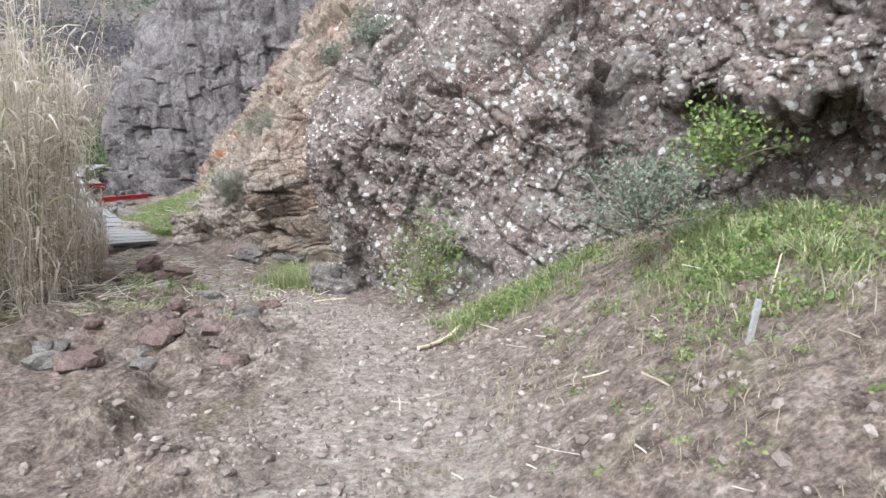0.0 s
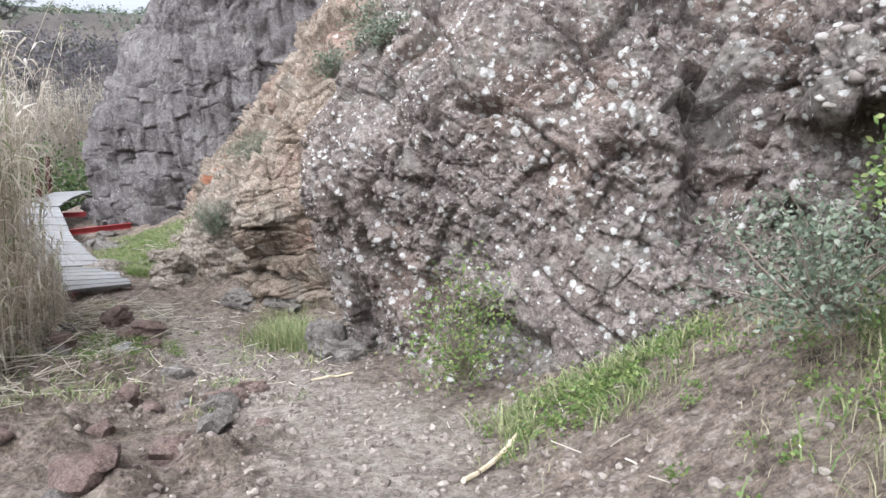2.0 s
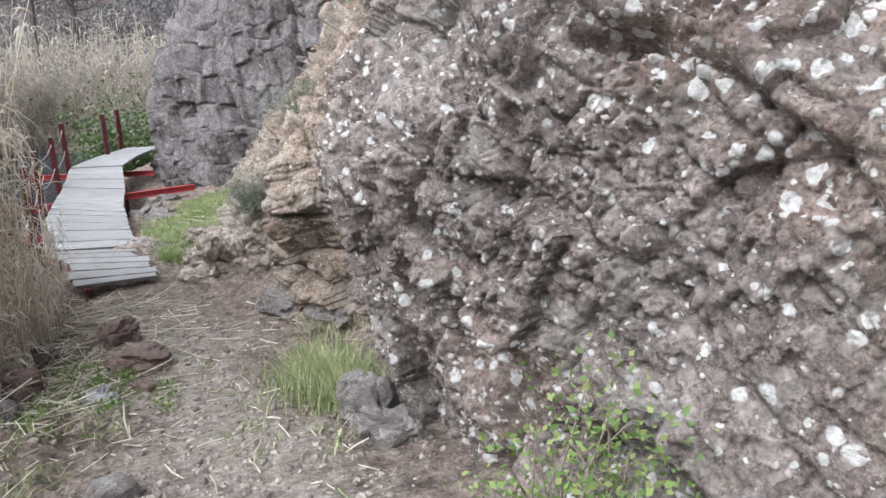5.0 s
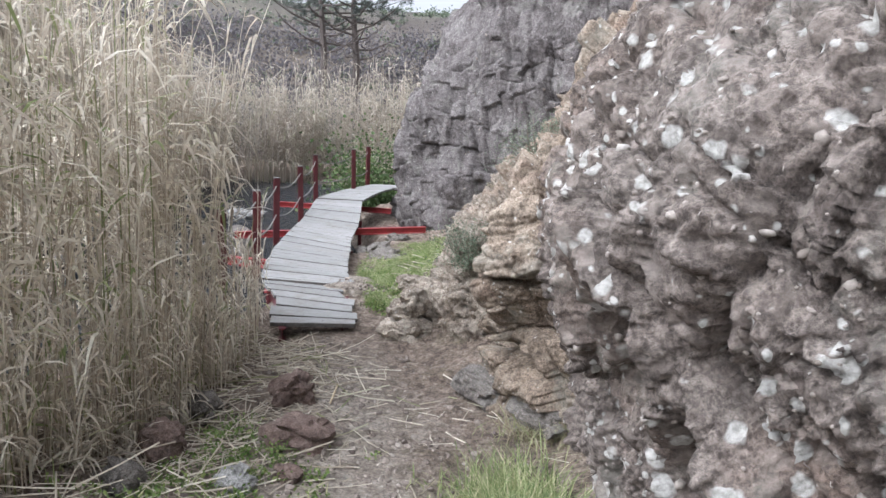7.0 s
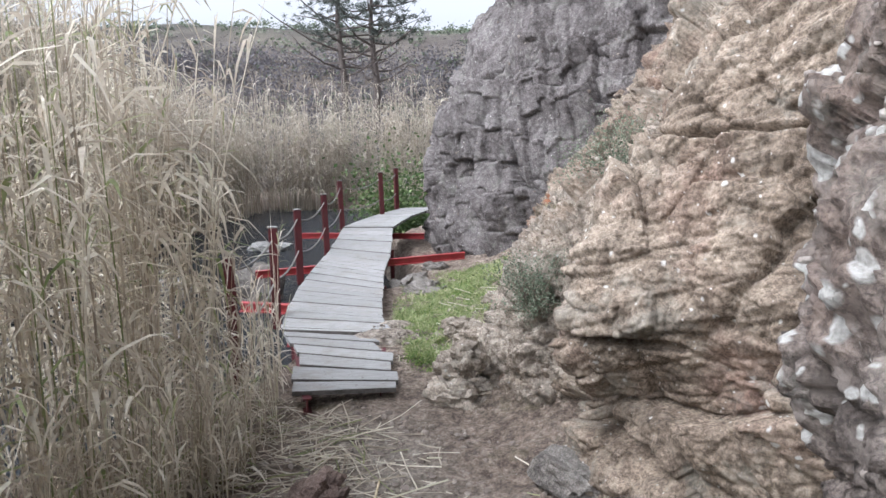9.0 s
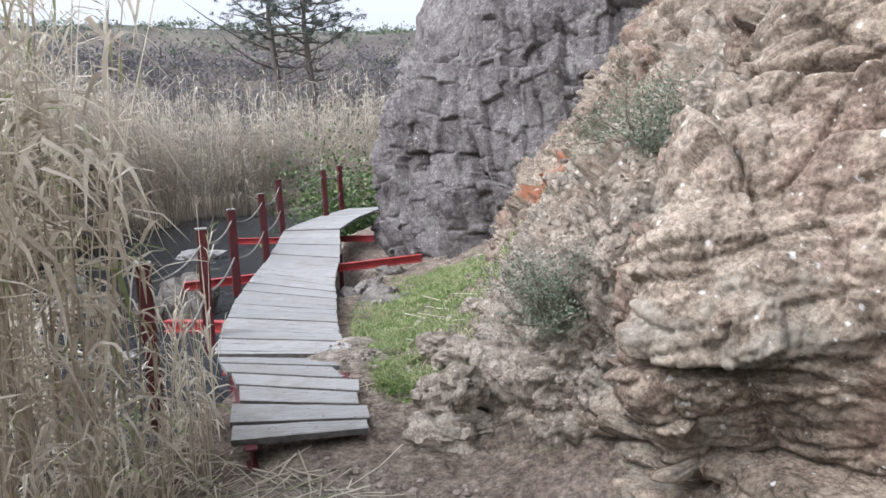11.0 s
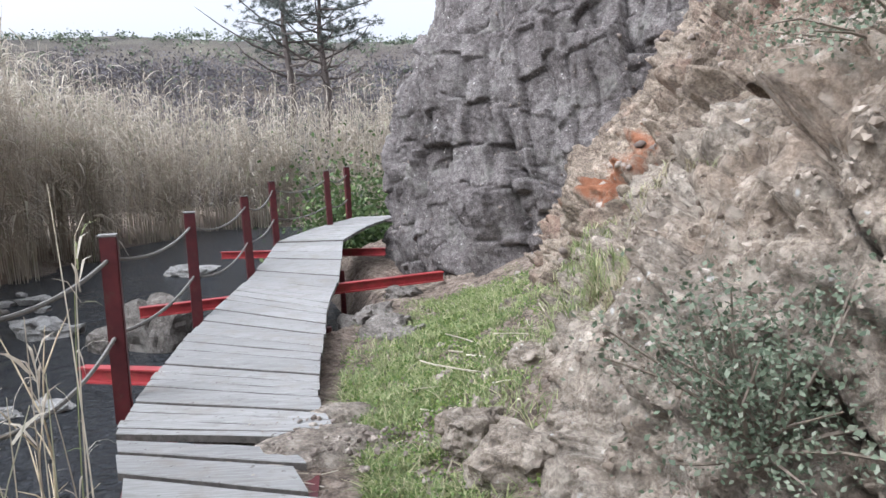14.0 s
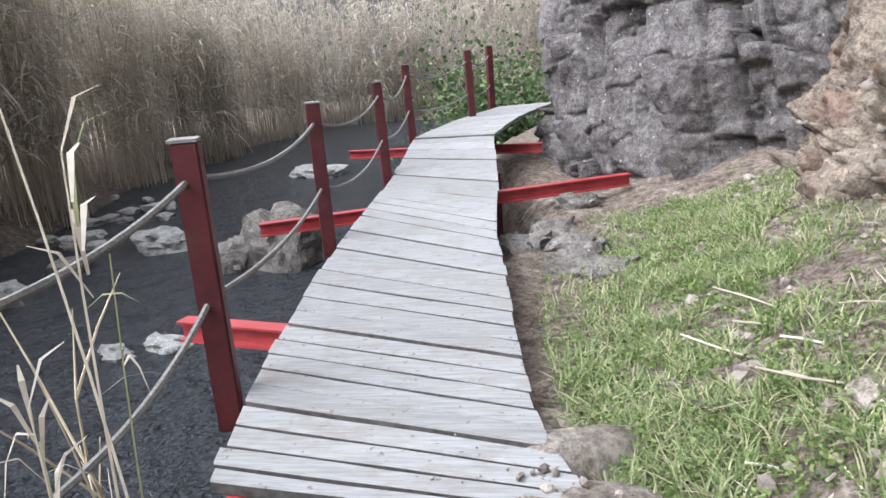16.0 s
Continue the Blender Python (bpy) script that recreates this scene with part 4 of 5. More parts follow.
def grass(name, spots, material, label, seed, h=0.22, w=0.004, lean=0.5):
    r = random.Random(seed)
    verts, faces = [], []
    for x, y, z in spots:
        a = r.uniform(0, 6.283)
        o = Vector((math.cos(a), math.sin(a), 0))
        ln = h * r.uniform(0.45, 1.25)
        b = lean * r.uniform(0.3, 1.6)
        base = Vector((x, y, z - 0.01))
        pts = [base + o * (ln * b * g * g) + Vector((0, 0, ln * g * (1 - 0.3 * b * g))) for g in (0, 0.4, 0.75, 1.0)]
        ribbon(verts, faces, pts, (w, w, w * 0.7, w * 0.1), Vector((-o.y, o.x, 0)))
    return tagged(new(name, mesh_tri_quads(name, verts, faces, material)), label, "grass", kind="stuff")


def scatter(seed, n, inside):
    """n random places from inside(random), laid on the ground."""
    r = random.Random(seed)
    pts = [inside(r) for _ in range(n)]
    xs, ys = np.array(pts).T
    return list(zip(xs, ys, ground_z(xs, ys)))


def blob(cx, cy, rx, ry, turn=0.0):
    c, s = math.cos(turn), math.sin(turn)

    def pick(r):
        a, d = r.gauss(0, 0.5) * rx, r.gauss(0, 0.5) * ry
        return cx + a * c - d * s, cy + a * s + d * c
    return pick


def broken(spots, seed, keep=0.0, scale=2.5):
    xs = np.array(spots)
    n = fbm(np.stack([xs[:, 0], xs[:, 1], 0 * xs[:, 0]], 1) * scale, 3, seed)
    return [s for s, v in zip(spots, n) if v > keep]


grass("grass_tuft", scatter(31, 3800, blob(-0.05, 4.95, 0.28, 0.62, 0.55)), GRASS, "bright green grass tuft at the foot of the rock", 31, 0.26, 0.0035, 0.6)
grass("grass_tuft", broken(scatter(32, 4200, blob(2.42, 1.6, 0.55, 0.32, 0.2)), 45, 0.0, 4.5), GRASS, "green grass along the toe of the slope", 32, 0.13, 0.0035, 0.9)
grass("grass_slope", broken(scatter(33, 11000, blob(3.85, 0.0, 0.6, 1.1, 0.2)), 15, 0.16, 3.2), GRASS, "rough green grass on the bank below the overhang", 33, 0.14, 0.004, 0.8)


def bank_grass(r):
    t = r.random()
    y = 8.0 + 5.2 * t
    mid = float(np.interp(y, [8, 9, 10.5, 12, 13.3], [-3.25, -3.6, -4.15, -4.6, -5.1]))
    boards = float(np.interp(y, [8, 8.6, 9.1, 9.8, 10.6, 11.5, 13, 14], [-3.25, -3.7, -4.2, -4.7, -5.25, -5.9, -6.8, -7.4])) + 0.1
    x = mid + r.gauss(0, 0.36)
    return (x if x > boards else 2 * boards - x), y


grass("grass_bank", broken(scatter(34, 30000, bank_grass), 5, -0.12, 3.5), GRASS, "short green grass and weeds on the bank beside the footbridge", 34, 0.10, 0.0035, 0.9)
grass("weeds", broken(scatter(35, 5000, lambda r: (r.uniform(-2.6, 0.6), r.uniform(2.0, 5.4))), 6, 0.22), GRASS, "low green weeds among clods of earth", 35, 0.08, 0.005, 0.9)
grass("dry_grass", broken(scatter(36, 7000, lambda r: (r.uniform(1.7, 4.2), r.uniform(-3.6, 2.2))), 7, 0.05), GRASS_DRY, "thin dry grass on the brown slope", 36, 0.075, 0.002, 0.9)
grass("dry_grass", broken(scatter(38, 5000, blob(3.6, 0.0, 0.8, 1.1, 0.2)), 16, -0.05, 3.0), GRASS_DRY, "straw-coloured grass mixed into the green bank", 38, 0.11, 0.002, 0.9)
grass("dry_grass", scatter(37, 800, blob(-0.35, 6.2, 0.35, 0.2)), GRASS_DRY, "dry grass patch under the ochre rock", 37, 0.15, 0.004, 0.9)


def face_grass(name, grid, box_lo, box_hi, n, material, label, seed, h, keep):
    """Grass rooted in the ledges of a rock face within a box."""
    g = np.random.RandomState(seed)
    p = grid.reshape(-1, 3)
    ok = np.nonzero(((p > np.array(box_lo)) & (p < np.array(box_hi))).all(1))[0]
    ok = ok[fbm(p[ok] * 2.2, 3, seed) > keep]
    pick = p[g.choice(ok, n)] + g.normal(0, 0.01, (n, 3))
    grass(name, [tuple(v) for v in pick], material, label, seed, h, 0.003, 0.9)


face_grass("grass_slope", C_P, (-4.2, 9.0, -0.6), (-1.5, 11.6, 0.55), 9000, GRASS, "green grass creeping up the foot of the slope", 131, 0.09, 0.0)
face_grass("dry_grass", C_P, (-4.2, 8.6, -0.4), (-1.5, 11.6, 1.0), 5000, GRASS_DRY, "straw-coloured grass on the stony slope", 132, 0.09, 0.02)


def shrub(centre, size, material, label, seed, n=900, leaf=0.022, stems=14, category="shrub"):
    r = random.Random(seed)
    c = Vector(centre)
    ob = tagged(new("shrub"), label, category)
    ob.location = c
    lv, lf = [], []
    tips = []
    for k in range(stems):
        a, e = r.uniform(0, 6.283), r.uniform(0.15, 1.35)
        d = Vector((math.cos(a) * math.cos(e), math.sin(a) * math.cos(e), math.sin(e)))
        end = Vector((d.x * size[0], d.y * size[1], d.z * size[2])) * r.uniform(0.75, 1.1)
        bend = Vector((r.uniform(-1, 1), r.uniform(-1, 1), r.uniform(-0.3, 1))) * 0.12 * max(size)
        pts = [end * f + bend * (f * (1 - f) * 4) for f in (0, 0.3, 0.6, 1.0)]
        part("stem", tube(pts, [0.008, 0.006, 0.004, 0.002], 4), TWIG, ob)
        tips.append(pts)
    for k in range(n):
        pts = tips[r.randrange(len(tips))]
        s = min(2.999, 3 * (1 - r.random() ** 1.6 * 0.85))
        p = pts[int(s)].lerp(pts[int(s) + 1], s - int(s))
        p = p + Vector((r.gauss(0, 1), r.gauss(0, 1), r.gauss(0, 1))) * 0.11 * max(size)
        if p.z < -0.05:
            p.z = abs(p.z) * 0.4
        a = Vector((r.uniform(-1, 1), r.uniform(-1, 1), r.uniform(-0.2, 1))).normalized()
        b = a.cross(Vector((r.uniform(-1, 1), r.uniform(-1, 1), r.uniform(-1, 1)))).normalized()
        ln = leaf * r.uniform(0.6, 1.5)
        k0 = len(lv)
        lv += [p - b * ln * 0.1, p + a * ln * 0.5 - b * ln * 0.32, p + a * ln * 1.1, p + a * ln * 0.5 + b * ln * 0.32]
        lf.append((k0, k0 + 1, k0 + 2, k0 + 3))
    part("foliage", (lv, lf), material, ob)
    return ob


def lodged(spot, grid, normal, sink=0.03):
    """The place on a rock face nearest to spot, sunk a little into it."""
    p = grid.reshape(-1, 3)
    i = int(((p - np.array(spot)) ** 2).sum(1).argmin())
    return tuple(p[i] - normal.reshape(-1, 3)[i] * 0 - np.array((0, 0, sink)))


shrub(lodged((-1.75, 7.5, 0.35), C_P, C_N), (0.46, 0.46, 0.42), SHRUB, "low grey-green shrub on the stony slope", 41, 5200, 0.014, 34)
shrub(lodged((-1.35, 8.35, 1.25), C_P, C_N), (0.6, 0.62, 0.48), SHRUB, "low grey-green shrub high on the slope", 42, 6400, 0.015, 36)
shrub(lodged((0.95, 3.8, 2.45), A_P, A_N), (0.4, 0.4, 0.35), SHRUB, "dark green shrub on top of the rock", 43, 1800, 0.024, 22)
shrub((3.05, 0.45, 1.05), (0.55, 0.5, 0.5), SHRUB, "grey-green shrub under the overhanging rock", 44, 3400, 0.022, 30)
shrub((3.6, 0.7, 1.4), (0.45, 0.4, 0.45), FRESH, "bright green shrub under the overhanging rock", 45, 1600, 0.03, 22)
shrub((1.72, 2.28, 0.12), (0.42, 0.3, 0.85), FRESH, "sparse young bush with yellow-green leaves before the rock", 46, 1700, 0.026, 26)
shrub(lodged((0.35, 4.3, 2.3), A_P, A_N), (0.25, 0.25, 0.3), SHRUB, "small shrub growing in a rock cleft", 47, 900, 0.022, 14)


# ---- loose stones ----
def stone(centre, size, material, label, seed, name="stone", sub=4, turn=0.0, rugged=1.0):
    bm = bmesh.new()
    bmesh.ops.create_icosphere(bm, subdivisions=sub, radius=1)
    co = np.array([v.co for v in bm.verts])
    q = np.sign(co) * np.abs(co) ** 0.75
    d1, d2, val, tilt = cells(q * 1.3 + seed, seed)
    q = q * (1 + rugged * (0.3 * (val - 0.5) + 0.35 * tilt) + 0.2 * fbm(q * 1.6 + seed, 3, seed) + 0.07 * fbm(q * 6, 2, seed))[:, None]
    for v, c in zip(bm.verts, q):
        v.co = c * np.array(size)
    bmesh.ops.rotate(bm, verts=bm.verts, matrix=Matrix.Rotation(turn, 3, 'Z'))
    for f in bm.faces:
        f.smooth = False
    me = bpy.data.meshes.new(name)
    bm.to_mesh(me)
    bm.free()
    me.materials.append(material)
    ob = new(name, me)
    ob.location = centre
    return tagged(ob, label, "stone")


def on_ground(x, y, up=0.0):
    return (x, y, float(ground_z(x, y)[0]) + up)


stone(on_ground(-2.33, 5.8, 0.08), (0.16, 0.13, 0.15), STONE_RED, "upright reddish brown stone among dead reeds", 52, turn=0.9)
stone(on_ground(-1.78, 5.22, 0.05), (0.22, 0.17, 0.13), STONE_RED, "large brown angular stone beside the path", 51, turn=0.4)
stone(on_ground(-2.35, 4.58, 0.06), (0.15, 0.12, 0.13), STONE_RED, "dark brown stone among dead reeds", 53)
stone(on_ground(-2.12, 4.12, 0.05), (0.13, 0.11, 0.11), STONE, "grey stone by the reeds", 55)
stone(on_ground(-1.66, 4.52, 0.03), (0.12, 0.09, 0.07), STONE_PALE, "pale stone in the weeds", 54)
stone(on_ground(-1.5, 4.78, 0.02), (0.08, 0.07, 0.06), STONE_RED, "small brown stone beside the path", 50)
stone(on_ground(-2.7, 5.2, 0.05), (0.12, 0.1, 0.1), STONE, "grey stone at the foot of the reeds", 49)
stone(on_ground(0.15, 2.72, 0.02), (0.12, 0.05, 0.05), STONE_RED, "dark clod on the path", 56)
stone((-9.7, 12.5, -1.25), (0.5, 0.42, 0.55), STONE, "large rounded grey boulder standing in the stream", 57, "boulder", 4, rugged=0.3)
stone((-10.1, 12.1, -1.3), (0.3, 0.28, 0.28), STONE, "grey boulder standing in the stream", 58, "boulder", 4, rugged=0.3)
stone((-12.0, 12.35, -1.33), (0.55, 0.35, 0.22), STONE_PALE, "flat pale stone in the stream", 59)
stone((-14.4, 17.5, -1.36), (0.7, 0.4, 0.2), STONE_PALE, "flat white stone in the stream", 60)
stone((-8.6, 10.2, -1.36), (0.22, 0.14, 0.09), STONE_PALE, "white stone lying in the shallow stream", 61)
stone((-8.9, 9.9, -1.37), (0.2, 0.12, 0.08), STONE_PALE, "white stone lying in the shallow stream", 62)
rs = random.Random(8)
for k in range(26):
    y = rs.uniform(8.5, 15)
    x = float(np.interp(y, [8.5, 12, 15], [-10.6, -13.4, -16])) + rs.gauss(0, 0.7)
    s = rs.uniform(0.08, 0.24)
    tagged(stone((x, y, WATER_Z + 0.02), (s * 1.3, s, s * 0.6), STONE_PALE if k % 3 else STONE, "small stone at the stream edge", 70 + k, sub=2, turn=rs.uniform(0, 3)), group="stream stones")
for k in range(9):
    y = rs.uniform(10.8, 13.6)
    x = float(np.interp(y, [10.8, 13.6], [-5.5, -6.3])) + rs.gauss(0, 0.25)
    s = rs.uniform(0.1, 0.26)
    tagged(stone(on_ground(x, y, -0.07), (s * 1.2, s, s * 0.8), STONE, "grey brown rock on the bank under the footbridge", 110 + k, turn=rs.uniform(0, 3)), group="bank rocks")


# ---- far trees and scrub ----
def pine(x, y, h, seed):
    r = random.Random(seed)
    z = float(ground_z(x, y)[0])
    ob = tagged(new("pine_tree"), "dark pine with bare trunk and open spreading crown", "tree")
    ob.location = (x, y, z)
    trunk = [Vector((0, 0, -0.3)), Vector((0.3, 0.1, h * 0.33)), Vector((-0.15, 0.1, h * 0.66)), Vector((0.2, 0.0, h))]
    part("trunk", tube(trunk, [0.36, 0.28, 0.18, 0.05], 8), BARK, ob)
    lv, lf = [], []
    for k in range(30):
        f = 0.36 + 0.62 * k / 30
        s = f * 3
        p = trunk[min(int(s), 2)].lerp(trunk[min(int(s), 2) + 1], s - min(int(s), 2))
        a = k * 2.4 + r.uniform(-0.5, 0.5)
        ln = (6.6 - 3.4 * abs(f - 0.6) / 0.4) * r.uniform(0.5, 1.15)
        d = Vector((math.cos(a), math.sin(a), r.uniform(0.0, 0.45)))
        pts = [p, p + d * ln * 0.4 + Vector((0, 0, -0.25)), p + d * ln * 0.75 + Vector((r.gauss(0, 0.2), r.gauss(0, 0.2), 0.05)), p + d * ln + Vector((0, 0, 0.4))]
        part("limb", tube(pts, [0.09, 0.06, 0.04, 0.012], 5), BARK, ob)
        if k < 8:
            continue
        for c in range(15):
            q = pts[1].lerp(pts[3], r.uniform(0.0, 1.05)) + Vector((r.gauss(0, 0.45), r.gauss(0, 0.45), r.gauss(0.15, 0.22)))
            for m in range(30):
                o = Vector((r.gauss(0, 1), r.gauss(0, 1), r.gauss(0, 0.7))).normalized()
                sd = o.cross(Vector((r.uniform(-1, 1), r.uniform(-1, 1), 0.3))).normalized() * 0.02
                e = q + o * r.uniform(0.2, 0.5)
                k0 = len(lv)
                lv += [q + o * 0.04 - sd, q + o * 0.04 + sd, e]
                lf.append((k0, k0 + 1, k0 + 2))
    part("crown", (lv, lf), PINE, ob)


pine(-34.6, 46.3, 13.5, 61)
pine(-32.3, 47.4, 13, 62)


def scrub(name, n, pick, size, material, label, seed, leaf=0.12, per=60, tall=1.0):
    """A crowd of far bushes as one piece."""
    r = random.Random(seed)
    verts, faces = [], []
    for k in range(n):
        x, y = pick(r)
        z = float(ground_z(x, y)[0])
        s = size * r.uniform(0.5, 1.4)
        for m in range(per):
            o = Vector((r.gauss(0, 0.45), r.gauss(0, 0.45), abs(r.gauss(0.35, 0.35)) * tall)) * s
            p = Vector((x, y, z)) + o
            a = Vector((r.uniform(-1, 1), r.uniform(-1, 1), r.uniform(-0.2, 1))).normalized()
            b = a.cross(Vector((r.uniform(-1, 1), r.uniform(-1, 1), r.uniform(-1, 1)))).normalized()
            ln = leaf * r.uniform(0.6, 1.5)
            k0 = len(verts)
            verts += [p, p + a * ln * 0.5 - b * ln * 0.35, p + a * ln, p + a * ln * 0.5 + b * ln * 0.35]
            faces.append((k0, k0 + 1, k0 + 2, k0 + 3))
    me = mesh_from(name, [tuple(v) for v in verts], faces, material, smooth=False)
    return tagged(new(name, me), label, "bushes", kind="stuff")


def polar(a0, a1, d0, d1):
    def pick(r):
        a, d = radians(r.uniform(a0, a1)), r.uniform(d0, d1)
        return -2 + math.sin(a) * d, 6 + math.cos(a) * d
    return pick


scrub("bare_scrub", 900, polar(-58, -24, 36, 70), 2.1, BURNT, "dark bare scrub on the far slope", 71, 0.2, 80)
scrub("hill_scrub", 900, polar(-75, -15, 45, 100), 0.7, SHRUB, "grey-green scrub on the far hill", 72, 0.26, 26)
scrub("green_bushes", 12, lambda r: (r.gauss(-12.0, 0.7), r.gauss(21.5, 0.9)), 1.15, GREEN, "dark green bushes beyond the footbridge", 73, 0.12, 650, 2.0)


scrub("leafy_weeds", 75, blob(2.45, 1.6, 0.55, 0.34, 0.2), 0.10, FRESH, "low leafy yellow-green weeds along the toe of the slope", 141, 0.022, 40)
scrub("leafy_weeds", 170, lambda r: (r.gauss(3.7, 0.45), r.gauss(0.1, 0.6)), 0.12, FRESH, "leafy green weeds on the bank below the overhang", 142, 0.02, 46)
scrub("leafy_weeds", 700, bank_grass, 0.07, FRESH, "low leafy weeds among the grass beside the footbridge", 143, 0.018, 30)
scrub("leafy_weeds", 90, lambda r: (r.gauss(-1.75, 0.3), r.gauss(4.6, 0.45)), 0.08, FRESH, "low green weeds among the stones by the reeds", 144, 0.022, 30)
scrub("leafy_weeds", 60, lambda r: (r.gauss(3.3, 0.5), r.gauss(-0.9, 0.6)), 0.05, FRESH, "small green seedlings on the brown slope", 145, 0.02, 14)


# ---- bare sapling beside the landing ----
def sapling(x, y, high, seed):
    r = random.Random(seed)
    z = float(ground_z(x, y)[0])
    ob = tagged(new("sapling"), "thin pale bare sapling with a few green leaves", "sapling")
    ob.location = (x, y, z)
    stem = [Vector((0.05 * math.sin(k * 1.3), 0.04 * math.cos(k * 1.7) - 0.04, -0.05 + high * k / 7)) for k in range(8)]
    part("trunk", tube(stem, [0.011, 0.010, 0.009, 0.008, 0.007, 0.006, 0.004, 0.002], 6), STALK, ob)
    lv, lf = [], []
    for k in range(9):
        p = stem[1 + k % 6]
        a = r.uniform(0, 6.283)
        o = Vector((math.cos(a), math.sin(a), r.uniform(0.7, 1.6)))
        ln = r.uniform(0.15, 0.4)
        limb = [p, p + o * ln * 0.5 + Vector((0, 0, 0.02)), p + o * ln]
        part("branch", tube(limb, [0.005, 0.004, 0.0015], 5), STALK, ob)
        if k % 6 < 2:
            for q in range(7):
                e = r.uniform(0, 6.283)
                side = Vector((math.cos(e), math.sin(e), 0.5))
                b0 = limb[1].lerp(limb[2], r.random())
                ribbon(lv, lf, [b0, b0 + side * 0.06, b0 + side * 0.13 - Vector((0, 0, 0.04))], (0.003, 0.010, 0.001), Vector((-side.y, side.x, 0)))
    part("foliage", (lv, lf), FRESH, ob, "narrow fresh green leaves")


sapling(-5.20, 8.07, 1.75, 171)
sapling(-5.50, 8.19, 1.35, 172)


# ---- earth spilled over the landing ----
def earth_heap(centre, radii, high, turn, label, seed):
    n, m = 30, 56
    rr = np.linspace(0, 1, n)[:, None] * np.ones((1, m))
    aa = np.linspace(0, 2 * math.pi, m)[None, :] * np.ones((n, 1))
    x, y = (rr * np.cos(aa) * radii[0]).ravel(), (rr * np.sin(aa) * radii[1]).ravel()
    c, k = math.cos(turn), math.sin(turn)
    x, y = x * c - y * k + centre[0], x * k + y * c + centre[1]
    p = np.stack([x, y, 0 * x], 1)
    z = centre[2] + high * (1 - rr.ravel() ** 2) * (1 + 0.4 * fbm(p * 5, 3, seed)) - 0.09 * rr.ravel() ** 4 + 0.009 * fbm(p * 14, 3, seed + 4)
    me = mesh_from("soil_mound", np.stack([x, y, z], 1), grid_faces(n, m), SOIL)
    me.attributes.new("trodden", 'FLOAT', 'POINT').data.foreach_set("value", np.full(n * m, 0.8, np.float32))
    ob = new("soil_mound", me)
    tagged(ob, label, "earth")


earth_heap((-3.95, 8.66, -0.385), (0.46, 0.32), 0.035, 1.0, "brown earth washed over the edge of the landing boards", 161)
earth_heap((-4.12, 9.1, -0.39), (0.3, 0.14), 0.03, 1.0, "crumbled earth against the edge of the footbridge", 162)


# ---- small stones, straw and clasts ----
def pebble_mesh(name, places, sizes, material, label, seed, sub=1, flat=0.7, category="pebbles", smooth=False):
    """Many small angular stones as one piece."""
    bm = bmesh.new()
    bmesh.ops.create_icosphere(bm, subdivisions=sub, radius=1)
    base = np.array([v.co for v in bm.verts])
    tri = np.array([[v.index for v in f.verts] for f in bm.faces])
    bm.free()
    g = np.random.RandomState(seed)
    verts, faces = [], []
    for k, (p, s) in enumerate(zip(places, sizes)):
        q = base * (1 + g.uniform(-0.3, 0.3, (len(base), 1))) * g.uniform((0.7, 0.7, flat * 0.7), (1.3, 1.3, flat * 1.3))
        a = g.uniform(0, 6.283)
        t = g.uniform(-0.5, 0.5)
        q = q @ np.array([[1, 0, 0], [0, math.cos(t), -math.sin(t)], [0, math.sin(t), math.cos(t)]])
        q = q @ np.array([[math.cos(a), -math.sin(a), 0], [math.sin(a), math.cos(a), 0], [0, 0, 1]])
        verts.append(q * s + np.array(p))
        faces.append(tri + k * len(base))
    me = mesh_from(name, np.concatenate(verts), np.concatenate(faces), material, smooth=smooth)
    return tagged(new(name, me), label, category, kind="stuff")


def pebble_material(name, stops):
    m, nt, b = base_material(name, 0.9, 0.2)
    g = nt.nodes.new("ShaderNodeNewGeometry")
    col = ramp(nt, g.outputs["Random Per Island"], stops)
    n = texn(nt, "noise", 60, 5, 0.7)
    col = mixc(nt, 0.6, col, ramp(nt, n.outputs[0], [(0.3, grey(0.4)), (0.65, grey(1))]), 'MULTIPLY')
    nt.links.new(col, b.inputs["Base Color"])
    bump(nt, b, n.outputs[0], 0.6, 0.008)
    return m


CLAST = pebble_material("clasts", [(0.0, (0.16, 0.135, 0.115)), (0.5, (0.29, 0.255, 0.225)), (0.85, (0.34, 0.305, 0.27)), (1.0, (0.44, 0.415, 0.38))])
GRIT = pebble_material("grit", [(0.0, (0.13, 0.105, 0.09)), (0.5, (0.25, 0.21, 0.18)), (0.85, (0.30, 0.255, 0.215)), (1.0, (0.36, 0.32, 0.275))])


SLOPEGRIT = pebble_material("slope_grit", [(0.0, (0.13, 0.102, 0.08)), (0.6, (0.27, 0.222, 0.176)), (0.95, (0.40, 0.345, 0.285)), (1.0, (0.5, 0.46, 0.4))])


def face_pebbles(name, grid, normal, n, lo, hi, zlo, zhi, material, label, seed, sub=1, smooth=True):
    g = np.random.RandomState(seed)
    p, q = grid.reshape(-1, 3), normal.reshape(-1, 3)
    ok = np.nonzero((p[:, 2] > zlo) & (p[:, 2] < zhi))[0]
    dense = fbm(p[ok] * 1.6, 3, seed)
    ok = ok[dense > -0.15]
    pick = g.choice(ok, n)
    sizes = lo + (hi - lo) * g.uniform(0, 1, n) ** 3
    places = p[pick] - q[pick] * (sizes * 0.45)[:, None]
    pebble_mesh(name, places, sizes, material, label, seed, sub, 0.8, smooth=smooth)


